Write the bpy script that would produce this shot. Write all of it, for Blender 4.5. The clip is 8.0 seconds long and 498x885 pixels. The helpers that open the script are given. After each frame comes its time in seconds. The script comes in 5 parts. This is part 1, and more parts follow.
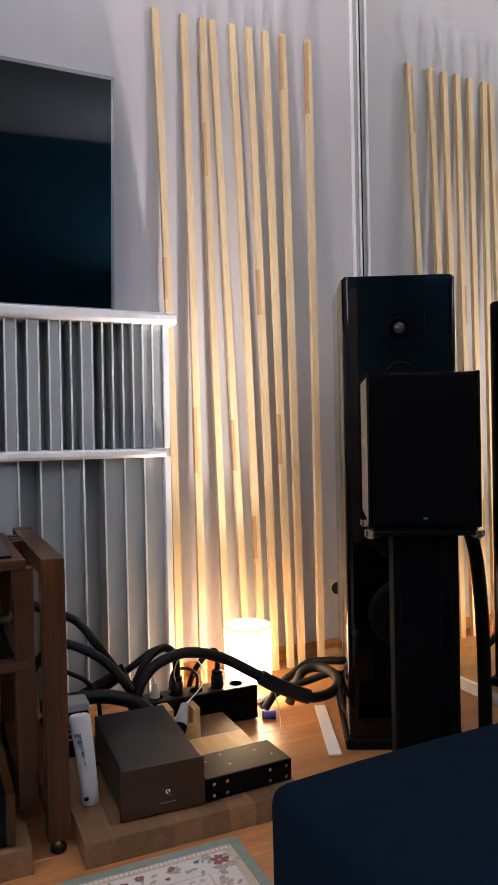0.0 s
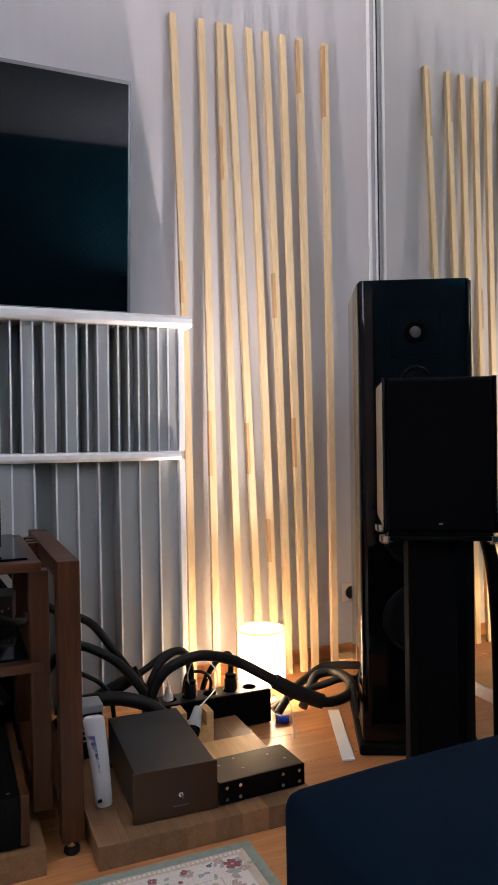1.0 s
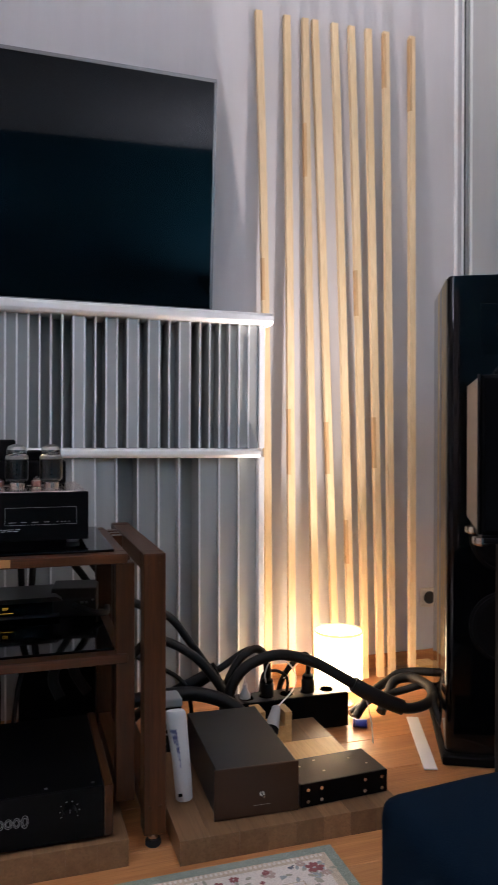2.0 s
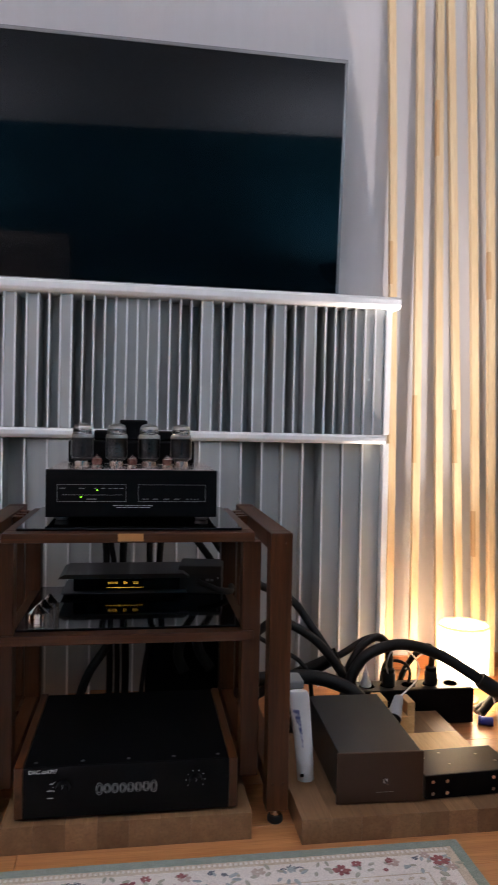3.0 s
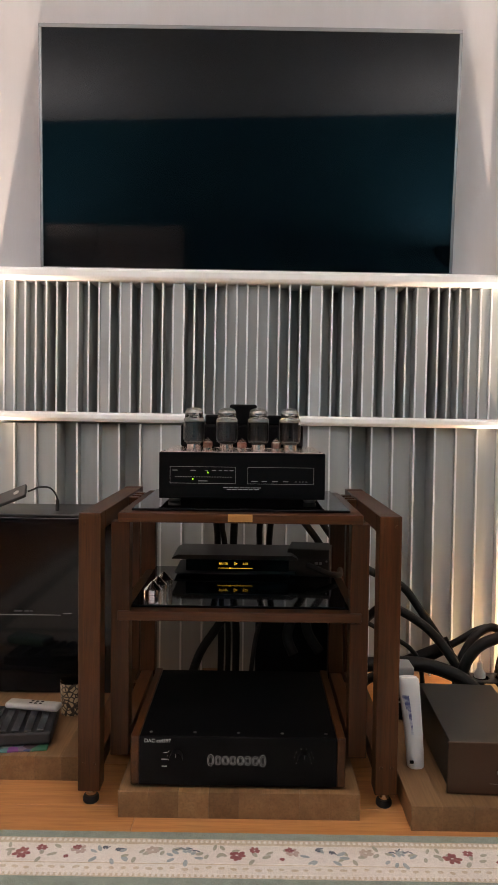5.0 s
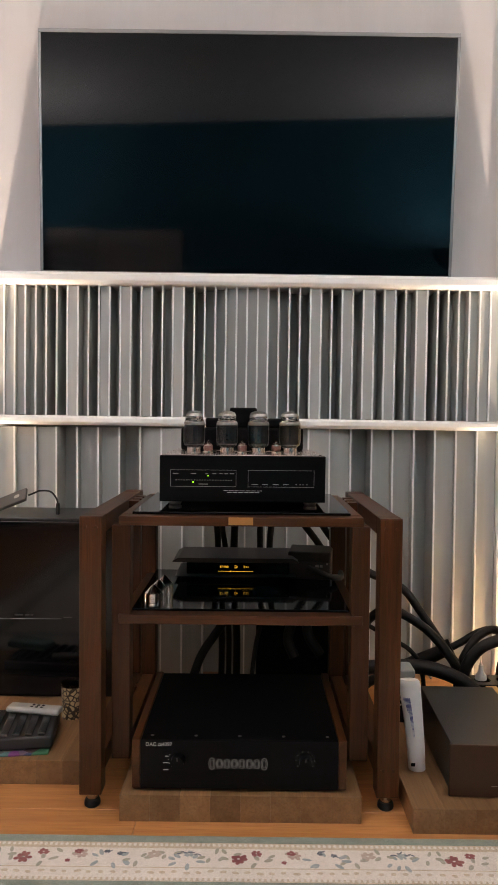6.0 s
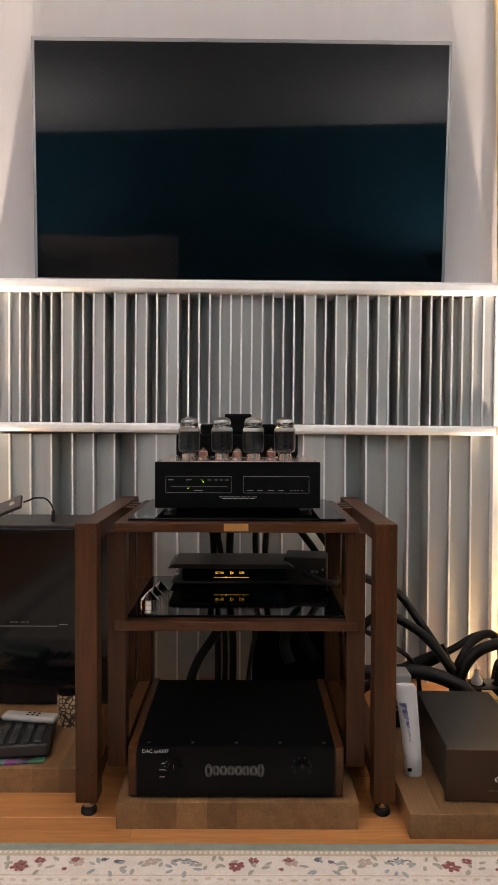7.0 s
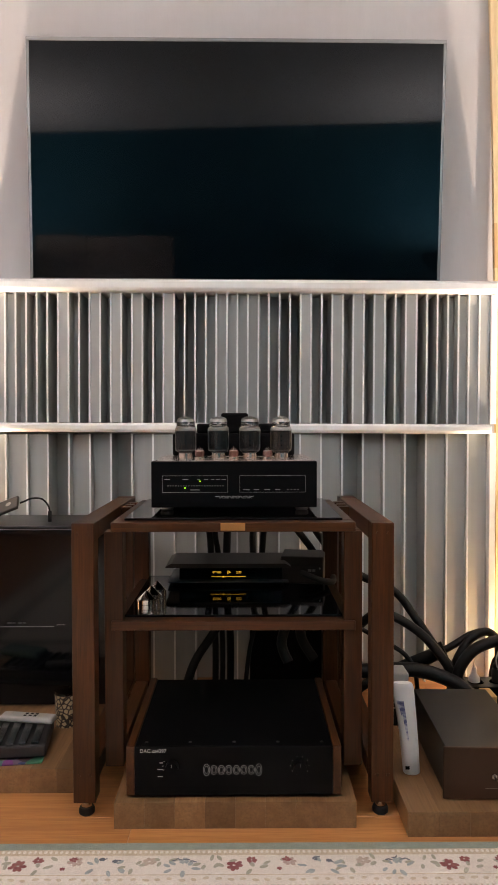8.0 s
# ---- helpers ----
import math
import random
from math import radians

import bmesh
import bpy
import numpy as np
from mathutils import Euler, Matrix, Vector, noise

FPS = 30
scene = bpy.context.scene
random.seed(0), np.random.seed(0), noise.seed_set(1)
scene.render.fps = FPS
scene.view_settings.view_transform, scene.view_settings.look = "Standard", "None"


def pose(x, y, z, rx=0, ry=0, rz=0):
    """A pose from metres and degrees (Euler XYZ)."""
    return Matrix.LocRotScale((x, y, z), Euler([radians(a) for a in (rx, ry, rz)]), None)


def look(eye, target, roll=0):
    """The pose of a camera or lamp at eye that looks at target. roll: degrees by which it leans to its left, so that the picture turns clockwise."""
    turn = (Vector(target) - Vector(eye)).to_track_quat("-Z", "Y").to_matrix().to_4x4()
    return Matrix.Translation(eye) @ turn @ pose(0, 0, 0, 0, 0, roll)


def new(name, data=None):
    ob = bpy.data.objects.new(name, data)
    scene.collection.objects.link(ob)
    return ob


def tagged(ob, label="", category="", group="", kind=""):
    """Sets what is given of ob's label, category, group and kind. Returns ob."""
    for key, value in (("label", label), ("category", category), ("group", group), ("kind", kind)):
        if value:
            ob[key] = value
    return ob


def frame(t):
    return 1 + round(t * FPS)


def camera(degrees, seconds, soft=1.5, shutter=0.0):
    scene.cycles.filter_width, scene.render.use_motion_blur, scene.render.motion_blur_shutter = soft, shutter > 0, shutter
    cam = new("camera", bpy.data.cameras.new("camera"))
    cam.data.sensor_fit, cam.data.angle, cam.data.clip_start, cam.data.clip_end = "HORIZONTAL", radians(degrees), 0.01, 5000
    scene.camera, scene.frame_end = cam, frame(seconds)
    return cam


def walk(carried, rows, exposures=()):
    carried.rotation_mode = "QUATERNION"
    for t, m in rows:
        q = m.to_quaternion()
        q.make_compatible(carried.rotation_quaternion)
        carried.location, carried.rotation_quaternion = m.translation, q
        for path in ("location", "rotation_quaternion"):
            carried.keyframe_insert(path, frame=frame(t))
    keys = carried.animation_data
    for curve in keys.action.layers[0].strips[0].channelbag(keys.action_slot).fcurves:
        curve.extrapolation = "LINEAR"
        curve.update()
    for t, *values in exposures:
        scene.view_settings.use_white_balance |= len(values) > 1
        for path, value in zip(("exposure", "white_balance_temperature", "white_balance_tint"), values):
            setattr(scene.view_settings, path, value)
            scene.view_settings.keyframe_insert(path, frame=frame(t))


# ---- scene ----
cam = camera(38.3, 8.0, soft=1.25, shutter=0.4)
PATH = [
    (0, (0.355, 0.087, 0.961), (1.166, 1.915, 0.925), -1.2),
    (0.5, (0.355, 0.088, 0.961), (1.158, 1.919, 0.929), -1.1),
    (1, (0.353, 0.087, 0.965), (1.128, 1.931, 0.936), -0.9),
    (2.5, (0.287, 0.139, 0.933), (0.752, 2.085, 0.907), 0.6),
    (3, (0.277, 0.137, 0.92), (0.575, 2.115, 0.878), 1.0),
    (3.5, (0.275, 0.134, 0.912), (0.423, 2.127, 0.854), 1.1),
    (4, (0.278, 0.13, 0.904), (0.325, 2.129, 0.837), 1.0),
    (4.5, (0.285, 0.128, 0.903), (0.281, 2.127, 0.828), 0.9),
    (6, (0.283, 0.125, 0.903), (0.273, 2.124, 0.837), 0.5),
    (6.5, (0.285, 0.123, 0.905), (0.281, 2.122, 0.848), 0.4),
    (7, (0.284, 0.121, 0.906), (0.287, 2.12, 0.854), 0.2),
    (7.5, (0.285, 0.122, 0.903), (0.291, 2.121, 0.852), 0.0),
    (8, (0.287, 0.121, 0.905), (0.297, 2.12, 0.852), -0.1),
]
walk(cam, [(t, look(eye, target, roll)) for t, eye, target, roll in PATH],
     [(0, 0.36, 6050, 18), (2.3, 0.36, 5950, 18), (3.0, 0.42, 5950, 17), (3.7, 0.59, 6550, 16), (4.5, 0.76, 7150, 16), (8.0, 0.80, 7250, 17)])

# ---- world and lights ----
W = 2.76            # face of the north wall
CEIL = 3.02
MIRROR = 2.095      # face of the mirror on the east side
world = bpy.data.worlds.new("world")
scene.world = world
world.use_nodes = True
world.node_tree.nodes["Background"].inputs[0].default_value = (0.02, 0.025, 0.035, 1)
world.node_tree.nodes["Background"].inputs[1].default_value = 0.3
scene.view_settings.exposure = 0.0

LAMP = (1.378, 2.440)
LAMP_WEST = (-0.865, 2.440)


def lamp_light(name, kind, at, watts, colour, size):
    data = bpy.data.lights.new(name, kind)
    data.energy, data.color = watts, colour
    if kind == "AREA":
        data.shape, data.size = "DISK", size
    else:
        data.shadow_soft_size = size
    ob = new(name, data)
    ob.location = at
    return ob


for place in (LAMP, LAMP_WEST):             # a reflector bulb throwing most of its light upwards
    lamp_light("bulb_light", "POINT", (*place, 0.145), 6.0, (1.0, 0.80, 0.56), 0.035)
    beam = lamp_light("bulb_beam", "SPOT", (*place, 0.165), 205.0, (1.0, 0.89, 0.78), 0.02)
    beam.data.spot_size, beam.data.spot_blend = radians(42), 1.0
    beam.rotation_euler = (math.pi, 0, 0)
    spill = lamp_light("bulb_spill", "SPOT", (*place, 0.165), 85.0, (1.0, 0.86, 0.70), 0.02)
    spill.data.spot_size, spill.data.spot_blend = radians(66), 1.0
    spill.rotation_euler = (math.pi, 0, 0)
# unseen fill lamps, added to bounce cool light off the ceiling
FILL_UPLIGHTS = ((-1.72, -0.60, 66), (1.86, -0.60, 56))
for ux, uy, watts in FILL_UPLIGHTS:
    lamp_light("fill_uplight", "AREA", (ux, uy, 1.83), watts, (0.95, 0.95, 1.0), 0.24).rotation_euler = (math.pi, 0, 0)

# ---- materials ----


def material(name):
    m = bpy.data.materials.new(name)
    m.use_nodes = True
    t = m.node_tree
    return m, t, t.nodes["Principled BSDF"]


def node(t, kind, **values):
    n = t.nodes.new(kind)
    for k, v in values.items():
        n.inputs[k].default_value = v
    return n


def mix(t, fac, a, b):
    n = t.nodes.new("ShaderNodeMix")
    n.data_type = "RGBA"
    for i, v in ((0, fac), (6, a), (7, b)):
        if isinstance(v, bpy.types.NodeSocket):
            t.links.new(v, n.inputs[i])
        else:
            n.inputs[i].default_value = v if i == 0 else (*v, 1)
    return n.outputs[2]


def ramp(t, fac, lo, hi):
    n = t.nodes.new("ShaderNodeMapRange")
    n.inputs["From Min"].default_value, n.inputs["From Max"].default_value = lo, hi
    t.links.new(fac, n.inputs["Value"])
    return n.outputs[0]


def coords(t, stretch=(1, 1, 1)):
    c = t.nodes.new("ShaderNodeTexCoord")
    m = t.nodes.new("ShaderNodeMapping")
    m.inputs["Scale"].default_value = stretch
    t.links.new(c.outputs["Object"], m.inputs["Vector"])
    return m.outputs[0]


def noise_of(t, vector, scale, detail=4.0, rough=0.55):
    n = node(t, "ShaderNodeTexNoise", Scale=scale, Detail=detail, Roughness=rough)
    t.links.new(vector, n.inputs["Vector"])
    return n.outputs[0]


def bump(t, p, height, strength, distance=0.002):
    n = node(t, "ShaderNodeBump", Strength=strength, Distance=distance)
    t.links.new(height, n.inputs["Height"])
    t.links.new(n.outputs[0], p.inputs["Normal"])


def plain(name, colour, rough=0.5, metal=0.0, vary=0.12, grain=180.0, relief=0.08, coat=0.0, stretch=(1, 1, 1), specular=0.5):
    """A surface with fine grain, broad uneven tone and slight relief."""
    m, t, p = material(name)
    v = coords(t, stretch)
    fine, broad = noise_of(t, v, grain), noise_of(t, v, 3.5, 3)
    dark = tuple(c * (1 - vary) for c in colour)
    light = tuple(min(1, c * (1 + vary * 0.6)) for c in colour)
    first = mix(t, ramp(t, broad, 0.3, 0.7), dark, light)
    second = mix(t, ramp(t, fine, 0.35, 0.65), tuple(c * (1 - vary * 0.5) for c in colour), colour)
    t.links.new(mix(t, 0.4, first, second), p.inputs["Base Color"])
    p.inputs["Metallic"].default_value = metal
    p.inputs["Coat Weight"].default_value = coat
    p.inputs["Specular IOR Level"].default_value = specular
    r = t.nodes.new("ShaderNodeMapRange")
    r.inputs["To Min"].default_value, r.inputs["To Max"].default_value = rough * 0.85, min(1, rough * 1.15)
    t.links.new(broad, r.inputs["Value"])
    t.links.new(r.outputs[0], p.inputs["Roughness"])
    bump(t, p, fine, relief)
    return m


def wood(name, dark, light, axis="x", rough=0.45, piece=0.25, grain=1.0, coat=0.0, specular=0.5):
    """Straight-grained timber along one axis; each piece takes its own tone."""
    m, t, p = material(name)
    along = {"x": (1.2, 26, 26), "y": (26, 1.2, 26), "z": (26, 26, 1.2)}[axis]
    info = t.nodes.new("ShaderNodeObjectInfo")
    v0 = coords(t, along)
    shift = t.nodes.new("ShaderNodeVectorMath")
    shift.operation = "ADD"
    big = t.nodes.new("ShaderNodeMath")
    big.operation = "MULTIPLY"
    big.inputs[1].default_value = 37.0
    t.links.new(info.outputs["Random"], big.inputs[0])
    t.links.new(v0, shift.inputs[0])
    t.links.new(big.outputs[0], shift.inputs[1])
    v = shift.outputs[0]
    rings, fibres = noise_of(t, v, 1.6 * grain, 5, 0.6), noise_of(t, v, 9.0 * grain, 3)
    c = mix(t, ramp(t, rings, 0.3, 0.7), dark, light)
    c = mix(t, ramp(t, fibres, 0.45, 0.8), c, tuple(d * 0.88 for d in dark))
    tone = t.nodes.new("ShaderNodeHueSaturation")
    val = t.nodes.new("ShaderNodeMapRange")
    val.inputs["To Min"].default_value, val.inputs["To Max"].default_value = 1 - piece, 1 + piece
    t.links.new(info.outputs["Random"], val.inputs["Value"])
    t.links.new(val.outputs[0], tone.inputs["Value"])
    t.links.new(c, tone.inputs["Color"])
    t.links.new(tone.outputs[0], p.inputs["Base Color"])
    p.inputs["Roughness"].default_value = rough
    p.inputs["Coat Weight"].default_value = coat
    p.inputs["Specular IOR Level"].default_value = specular
    bump(t, p, fibres, 0.12, 0.001)
    return m


def glow(name, colour, strength):
    m, t, p = material(name)
    p.inputs["Base Color"].default_value = (*colour, 1)
    p.inputs["Emission Color"].default_value = (*colour, 1)
    p.inputs["Emission Strength"].default_value = strength
    return m


def glass(name, tint, rough=0.0, ior=1.45):
    m, t, p = material(name)
    p.inputs["Base Color"].default_value = (*tint, 1)
    p.inputs["Transmission Weight"].default_value = 1
    p.inputs["Roughness"].default_value = rough
    p.inputs["IOR"].default_value = ior
    return m


WALL_PAINT = plain("wall_paint", (0.54, 0.528, 0.537), 0.75, vary=0.05, grain=60, relief=0.15, stretch=(6, 6, 0.6))
CEILING_PAINT = plain("ceiling_paint", (0.72, 0.71, 0.70), 0.8, vary=0.04, grain=90)
TEAL_PAINT = plain("dark_teal_paint", (0.004, 0.100, 0.150), 0.7, vary=0.08, grain=70)
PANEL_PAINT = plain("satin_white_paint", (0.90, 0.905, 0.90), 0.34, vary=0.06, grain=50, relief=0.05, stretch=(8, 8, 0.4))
# well grey, darkened so that part of the recess shade is in the colour
WELL_PAINT_SHADED = plain("grey_lacquer_shaded", (0.43, 0.44, 0.425), 0.38, vary=0.10, grain=45, relief=0.05, stretch=(9, 9, 0.35))
PINE = wood("pine", (0.72, 0.53, 0.29), (0.82, 0.64, 0.39), "z", 0.5, 0.08)
PINE_DARK = wood("pine_heart", (0.56, 0.34, 0.15), (0.68, 0.44, 0.22), "z", 0.5, 0.08)
WALNUT_Z = wood("walnut_upright", (0.034, 0.0108, 0.0030), (0.088, 0.0300, 0.0085), "z", 0.38, 0.10, specular=0.28)
WALNUT_Y = wood("walnut_lengthwise", (0.034, 0.0108, 0.0030), (0.088, 0.0300, 0.0085), "y", 0.34, 0.10, specular=0.28)
WALNUT_X = wood("walnut_crosswise", (0.034, 0.0108, 0.0030), (0.088, 0.0300, 0.0085), "x", 0.36, 0.10, specular=0.28)
BLOCK_OAK = wood("butcher_block", (0.185, 0.095, 0.042), (0.27, 0.15, 0.070), "y", 0.42, 0.26, 0.8, specular=0.35)
FLOOR_OAK = wood("laminate_floor", (0.40, 0.155, 0.050), (0.57, 0.26, 0.09), "x", 0.34, 0.10, coat=0.1)
PALE_WOOD = wood("pale_plywood", (0.50, 0.29, 0.10), (0.66, 0.42, 0.18), "y", 0.5, 0.05)
BRASS = plain("brushed_brass", (0.50, 0.25, 0.085), 0.42, 0.6, 0.1, 300)
BLACK_METAL = plain("black_anodised", (0.0018, 0.0018, 0.0022), 0.45, 0.0, 0.2, 260, 0.06, specular=0.11)
BLACK_SATIN = plain("black_satin", (0.0022, 0.0022, 0.0026), 0.55, 0.0, 0.2, 220, 0.05, specular=0.08)
BLACK_GLOSS = plain("black_lacquer", (0.002, 0.0022, 0.003), 0.05, 0.0, 0.1, 40, 0.0, specular=0.3)
BLACK_CLOTH = plain("black_cloth", (0.0016, 0.0016, 0.0022), 0.9, 0.0, 0.2, 700, 0.35, specular=0.06)
RUBBER = plain("black_rubber", (0.007, 0.0065, 0.0065), 0.55, 0.0, 0.25, 240, 0.2, specular=0.35)
SLEEVE = plain("braided_sleeve", (0.007, 0.0065, 0.006), 0.5, 0.0, 0.35, 600, 0.5, specular=0.3)
CHROME = plain("polished_steel", (0.62, 0.61, 0.60), 0.16, 1.0, 0.08, 120, 0.02)
STEEL = plain("brushed_steel", (0.46, 0.44, 0.42), 0.34, 1.0, 0.15, 200, 0.05)
SILVER = plain("silver_bezel", (0.22, 0.22, 0.225), 0.38, 0.7, 0.06, 160, 0.03)
BRONZE = plain("bronze_anodised", (0.052, 0.025, 0.013), 0.36, 0.35, 0.14, 240, 0.06)
DARK_TOP = plain("dark_grey_powder_coat", (0.013, 0.0125, 0.0125), 0.36, 0.1, 0.12, 320, 0.12)
WHITE_PLASTIC = plain("white_plastic", (0.72, 0.71, 0.70), 0.4, 0, 0.05, 90, 0.03)
GREY_PLASTIC = plain("grey_plastic", (0.36, 0.36, 0.35), 0.45, 0, 0.08, 90, 0.05)
NAVY = plain("navy_upholstery", (0.0016, 0.0075, 0.017), 0.9, 0, 0.25, 420, 0.5, specular=0.06)
MARK_WHITE = plain("printed_white", (0.62, 0.62, 0.60), 0.6, 0, 0.03)
DIM_GREY = plain("faint_print", (0.06, 0.06, 0.062), 0.6, 0, 0.05)
MARK_GREY = plain("printed_grey", (0.26, 0.26, 0.25), 0.6, 0, 0.05)
LED_GREEN = glow("green_diode", (0.35, 1.0, 0.02), 2.5)
COPPER_STEEL = plain("copper_toned_steel", (0.72, 0.60, 0.53), 0.26, 1.0, 0.1, 200, 0.04)
AMBER = glow("amber_digits", (1.0, 0.58, 0.05), 0.5)
CLEAR = glass("clear_glass", (0.96, 0.96, 0.95))
SMOKED = plain("smoked_glass", (0.003, 0.003, 0.004), 0.06, 0, 0.05, 20, 0.0, specular=0.28)
mm, tt, pp = material("mirror_glass")
pp.inputs["Base Color"].default_value = (0.80, 0.82, 0.80, 1)
pp.inputs["Metallic"].default_value, pp.inputs["Roughness"].default_value = 1.0, 0.015
MIRROR_GLASS = mm
mm, tt, pp = material("television_glass")
pp.inputs["Base Color"].default_value = (0.0008, 0.0022, 0.0034, 1)
pp.inputs["Roughness"].default_value = 0.04
pp.inputs["Specular IOR Level"].default_value = 0.125
SCREEN = mm
mm, tt, pp = material("lamp_shade_cloth")
pp.inputs["Base Color"].default_value = (0.86, 0.80, 0.68, 1)
pp.inputs["Transmission Weight"].default_value = 0.0
tr = node(tt, "ShaderNodeBsdfTranslucent", Color=(0.95, 0.88, 0.74, 1))
em = node(tt, "ShaderNodeEmission", Color=(1.0, 0.80, 0.54, 1), Strength=3.9)
ad, ms = tt.nodes.new("ShaderNodeAddShader"), node(tt, "ShaderNodeMixShader", Fac=0.6)
tt.links.new(pp.outputs[0], ms.inputs[1])
tt.links.new(tr.outputs[0], ms.inputs[2])
tt.links.new(ms.outputs[0], ad.inputs[0])
tt.links.new(em.outputs[0], ad.inputs[1])
tt.links.new(ad.outputs[0], tt.nodes["Material Output"].inputs["Surface"])
SHADE = mm
mm, tt, pp = material("cream_rim")
pp.inputs["Base Color"].default_value = (0.55, 0.36, 0.17, 1)
tr = node(tt, "ShaderNodeBsdfTranslucent", Color=(0.50, 0.33, 0.15, 1))
em = node(tt, "ShaderNodeEmission", Color=(1.0, 0.66, 0.30, 1), Strength=0.30)
ad, ms = tt.nodes.new("ShaderNodeAddShader"), node(tt, "ShaderNodeMixShader", Fac=0.5)
tt.links.new(pp.outputs[0], ms.inputs[1])
tt.links.new(tr.outputs[0], ms.inputs[2])
tt.links.new(ms.outputs[0], ad.inputs[0])
tt.links.new(em.outputs[0], ad.inputs[1])
tt.links.new(ad.outputs[0], tt.nodes["Material Output"].inputs["Surface"])
SHADE_RIM = mm

# ---- builders ----
BASE = {}


def thing(name, at, label, category, group="", kind=""):
    """An empty at a thing's base; its parts are given in world places."""
    ob = new(name)
    ob.location = at
    ob.empty_display_size = 0.05
    BASE[ob.name] = Vector(at)
    return tagged(ob, label, category, group, kind)


def part(name, bm, mat, parent=None, label="", smooth=False):
    """Links a bmesh as one mesh object under a thing or a part."""
    me = bpy.data.meshes.new(name)
    off = BASE.get(parent.name, Vector()) if parent else Vector()
    bmesh.ops.translate(bm, vec=-off, verts=bm.verts)
    bmesh.ops.recalc_face_normals(bm, faces=bm.faces)
    if smooth:
        for f in bm.faces:
            f.smooth = True
        for e in bm.edges:
            if len(e.link_faces) == 2 and e.calc_face_angle(0) > 0.6:
                e.smooth = False
    bm.to_mesh(me)
    bm.free()
    me.materials.append(mat)
    ob = new(name, me)
    if parent:
        ob.parent = parent
        BASE[ob.name] = off
    if label:
        ob["label"] = label
    return ob


def setting(name, bm, mat, label, category):
    return tagged(part(name, bm, mat), label, category, "", "structure")


def box(x0, y0, z0, x1, y1, z1, bevel=0.0, seg=2, bm=None):
    one = bmesh.new()
    bmesh.ops.create_cube(one, size=1)
    for v in one.verts:
        v.co = Vector(((x0 + x1) / 2 + v.co.x * (x1 - x0), (y0 + y1) / 2 + v.co.y * (y1 - y0), (z0 + z1) / 2 + v.co.z * (z1 - z0)))
    if bevel:
        bmesh.ops.bevel(one, geom=one.edges, offset=bevel, segments=seg, profile=0.5, affect="EDGES")
    return join(bm, one)


def join(bm, one):
    if bm is None:
        return one
    me = bpy.data.meshes.new("scrap")
    one.to_mesh(me)
    one.free()
    bm.from_mesh(me)
    bpy.data.meshes.remove(me)
    return bm


def lathe(cx, cy, profile, seg=28, bm=None):
    """A turned body about an upright axis: (radius, height) pairs."""
    one = bmesh.new()
    rings = []
    for r, z in profile:
        if r < 1e-5:
            rings.append([one.verts.new((cx, cy, z))])
        else:
            rings.append([one.verts.new((cx + r * math.cos(a * math.tau / seg), cy + r * math.sin(a * math.tau / seg), z)) for a in range(seg)])
    for lo, hi in zip(rings, rings[1:]):
        for a in range(seg):
            b = (a + 1) % seg
            if len(lo) == 1 and len(hi) > 1:
                one.faces.new((lo[0], hi[b], hi[a]))
            elif len(hi) == 1 and len(lo) > 1:
                one.faces.new((lo[a], lo[b], hi[0]))
            elif len(lo) > 1:
                one.faces.new((lo[a], lo[b], hi[b], hi[a]))
    for ring in (rings[0], rings[-1]):
        if len(ring) > 1:
            one.faces.new(ring)
    return join(bm, one)


def rod(p, q, r, r2=None, seg=16, bm=None):
    """A straight round bar, or a cone, between two places."""
    one = bmesh.new()
    p, q = Vector(p), Vector(q)
    bmesh.ops.create_cone(one, cap_ends=True, segments=seg, radius1=r, radius2=r if r2 is None else r2, depth=(q - p).length)
    turn = (q - p).to_track_quat("Z", "Y").to_matrix().to_4x4()
    bmesh.ops.transform(one, matrix=Matrix.Translation((p + q) / 2) @ turn, verts=one.verts)
    return join(bm, one)


def tube(points, r, seg=12, steps=8, bm=None):
    """A cable: a round section swept along a smooth line through the points."""
    pts = [Vector(p) for p in points]
    line = []
    for i in range(len(pts) - 1):
        a, b, c, d = pts[max(i - 1, 0)], pts[i], pts[i + 1], pts[min(i + 2, len(pts) - 1)]
        for s in range(steps):
            u = s / steps
            line.append(0.5 * (2 * b + (c - a) * u + (2 * a - 5 * b + 4 * c - d) * u * u + (3 * b - a - 3 * c + d) * u ** 3))
    line.append(pts[-1])
    one = bmesh.new()
    rings, side = [], Vector((0, 0, 1))
    for i, p in enumerate(line):
        way = (line[min(i + 1, len(line) - 1)] - line[max(i - 1, 0)]).normalized()
        x = way.cross(side)
        if x.length < 0.05:
            x = way.cross(Vector((1, 0, 0)))
        x.normalize()
        y = x.cross(way).normalized()
        side = y
        rings.append([one.verts.new(p + r * (math.cos(k * math.tau / seg) * x + math.sin(k * math.tau / seg) * y)) for k in range(seg)])
    for lo, hi in zip(rings, rings[1:]):
        for k in range(seg):
            j = (k + 1) % seg
            one.faces.new((lo[k], lo[j], hi[j], hi[k]))
    one.faces.new(rings[0])
    one.faces.new(rings[-1])
    return join(bm, one)


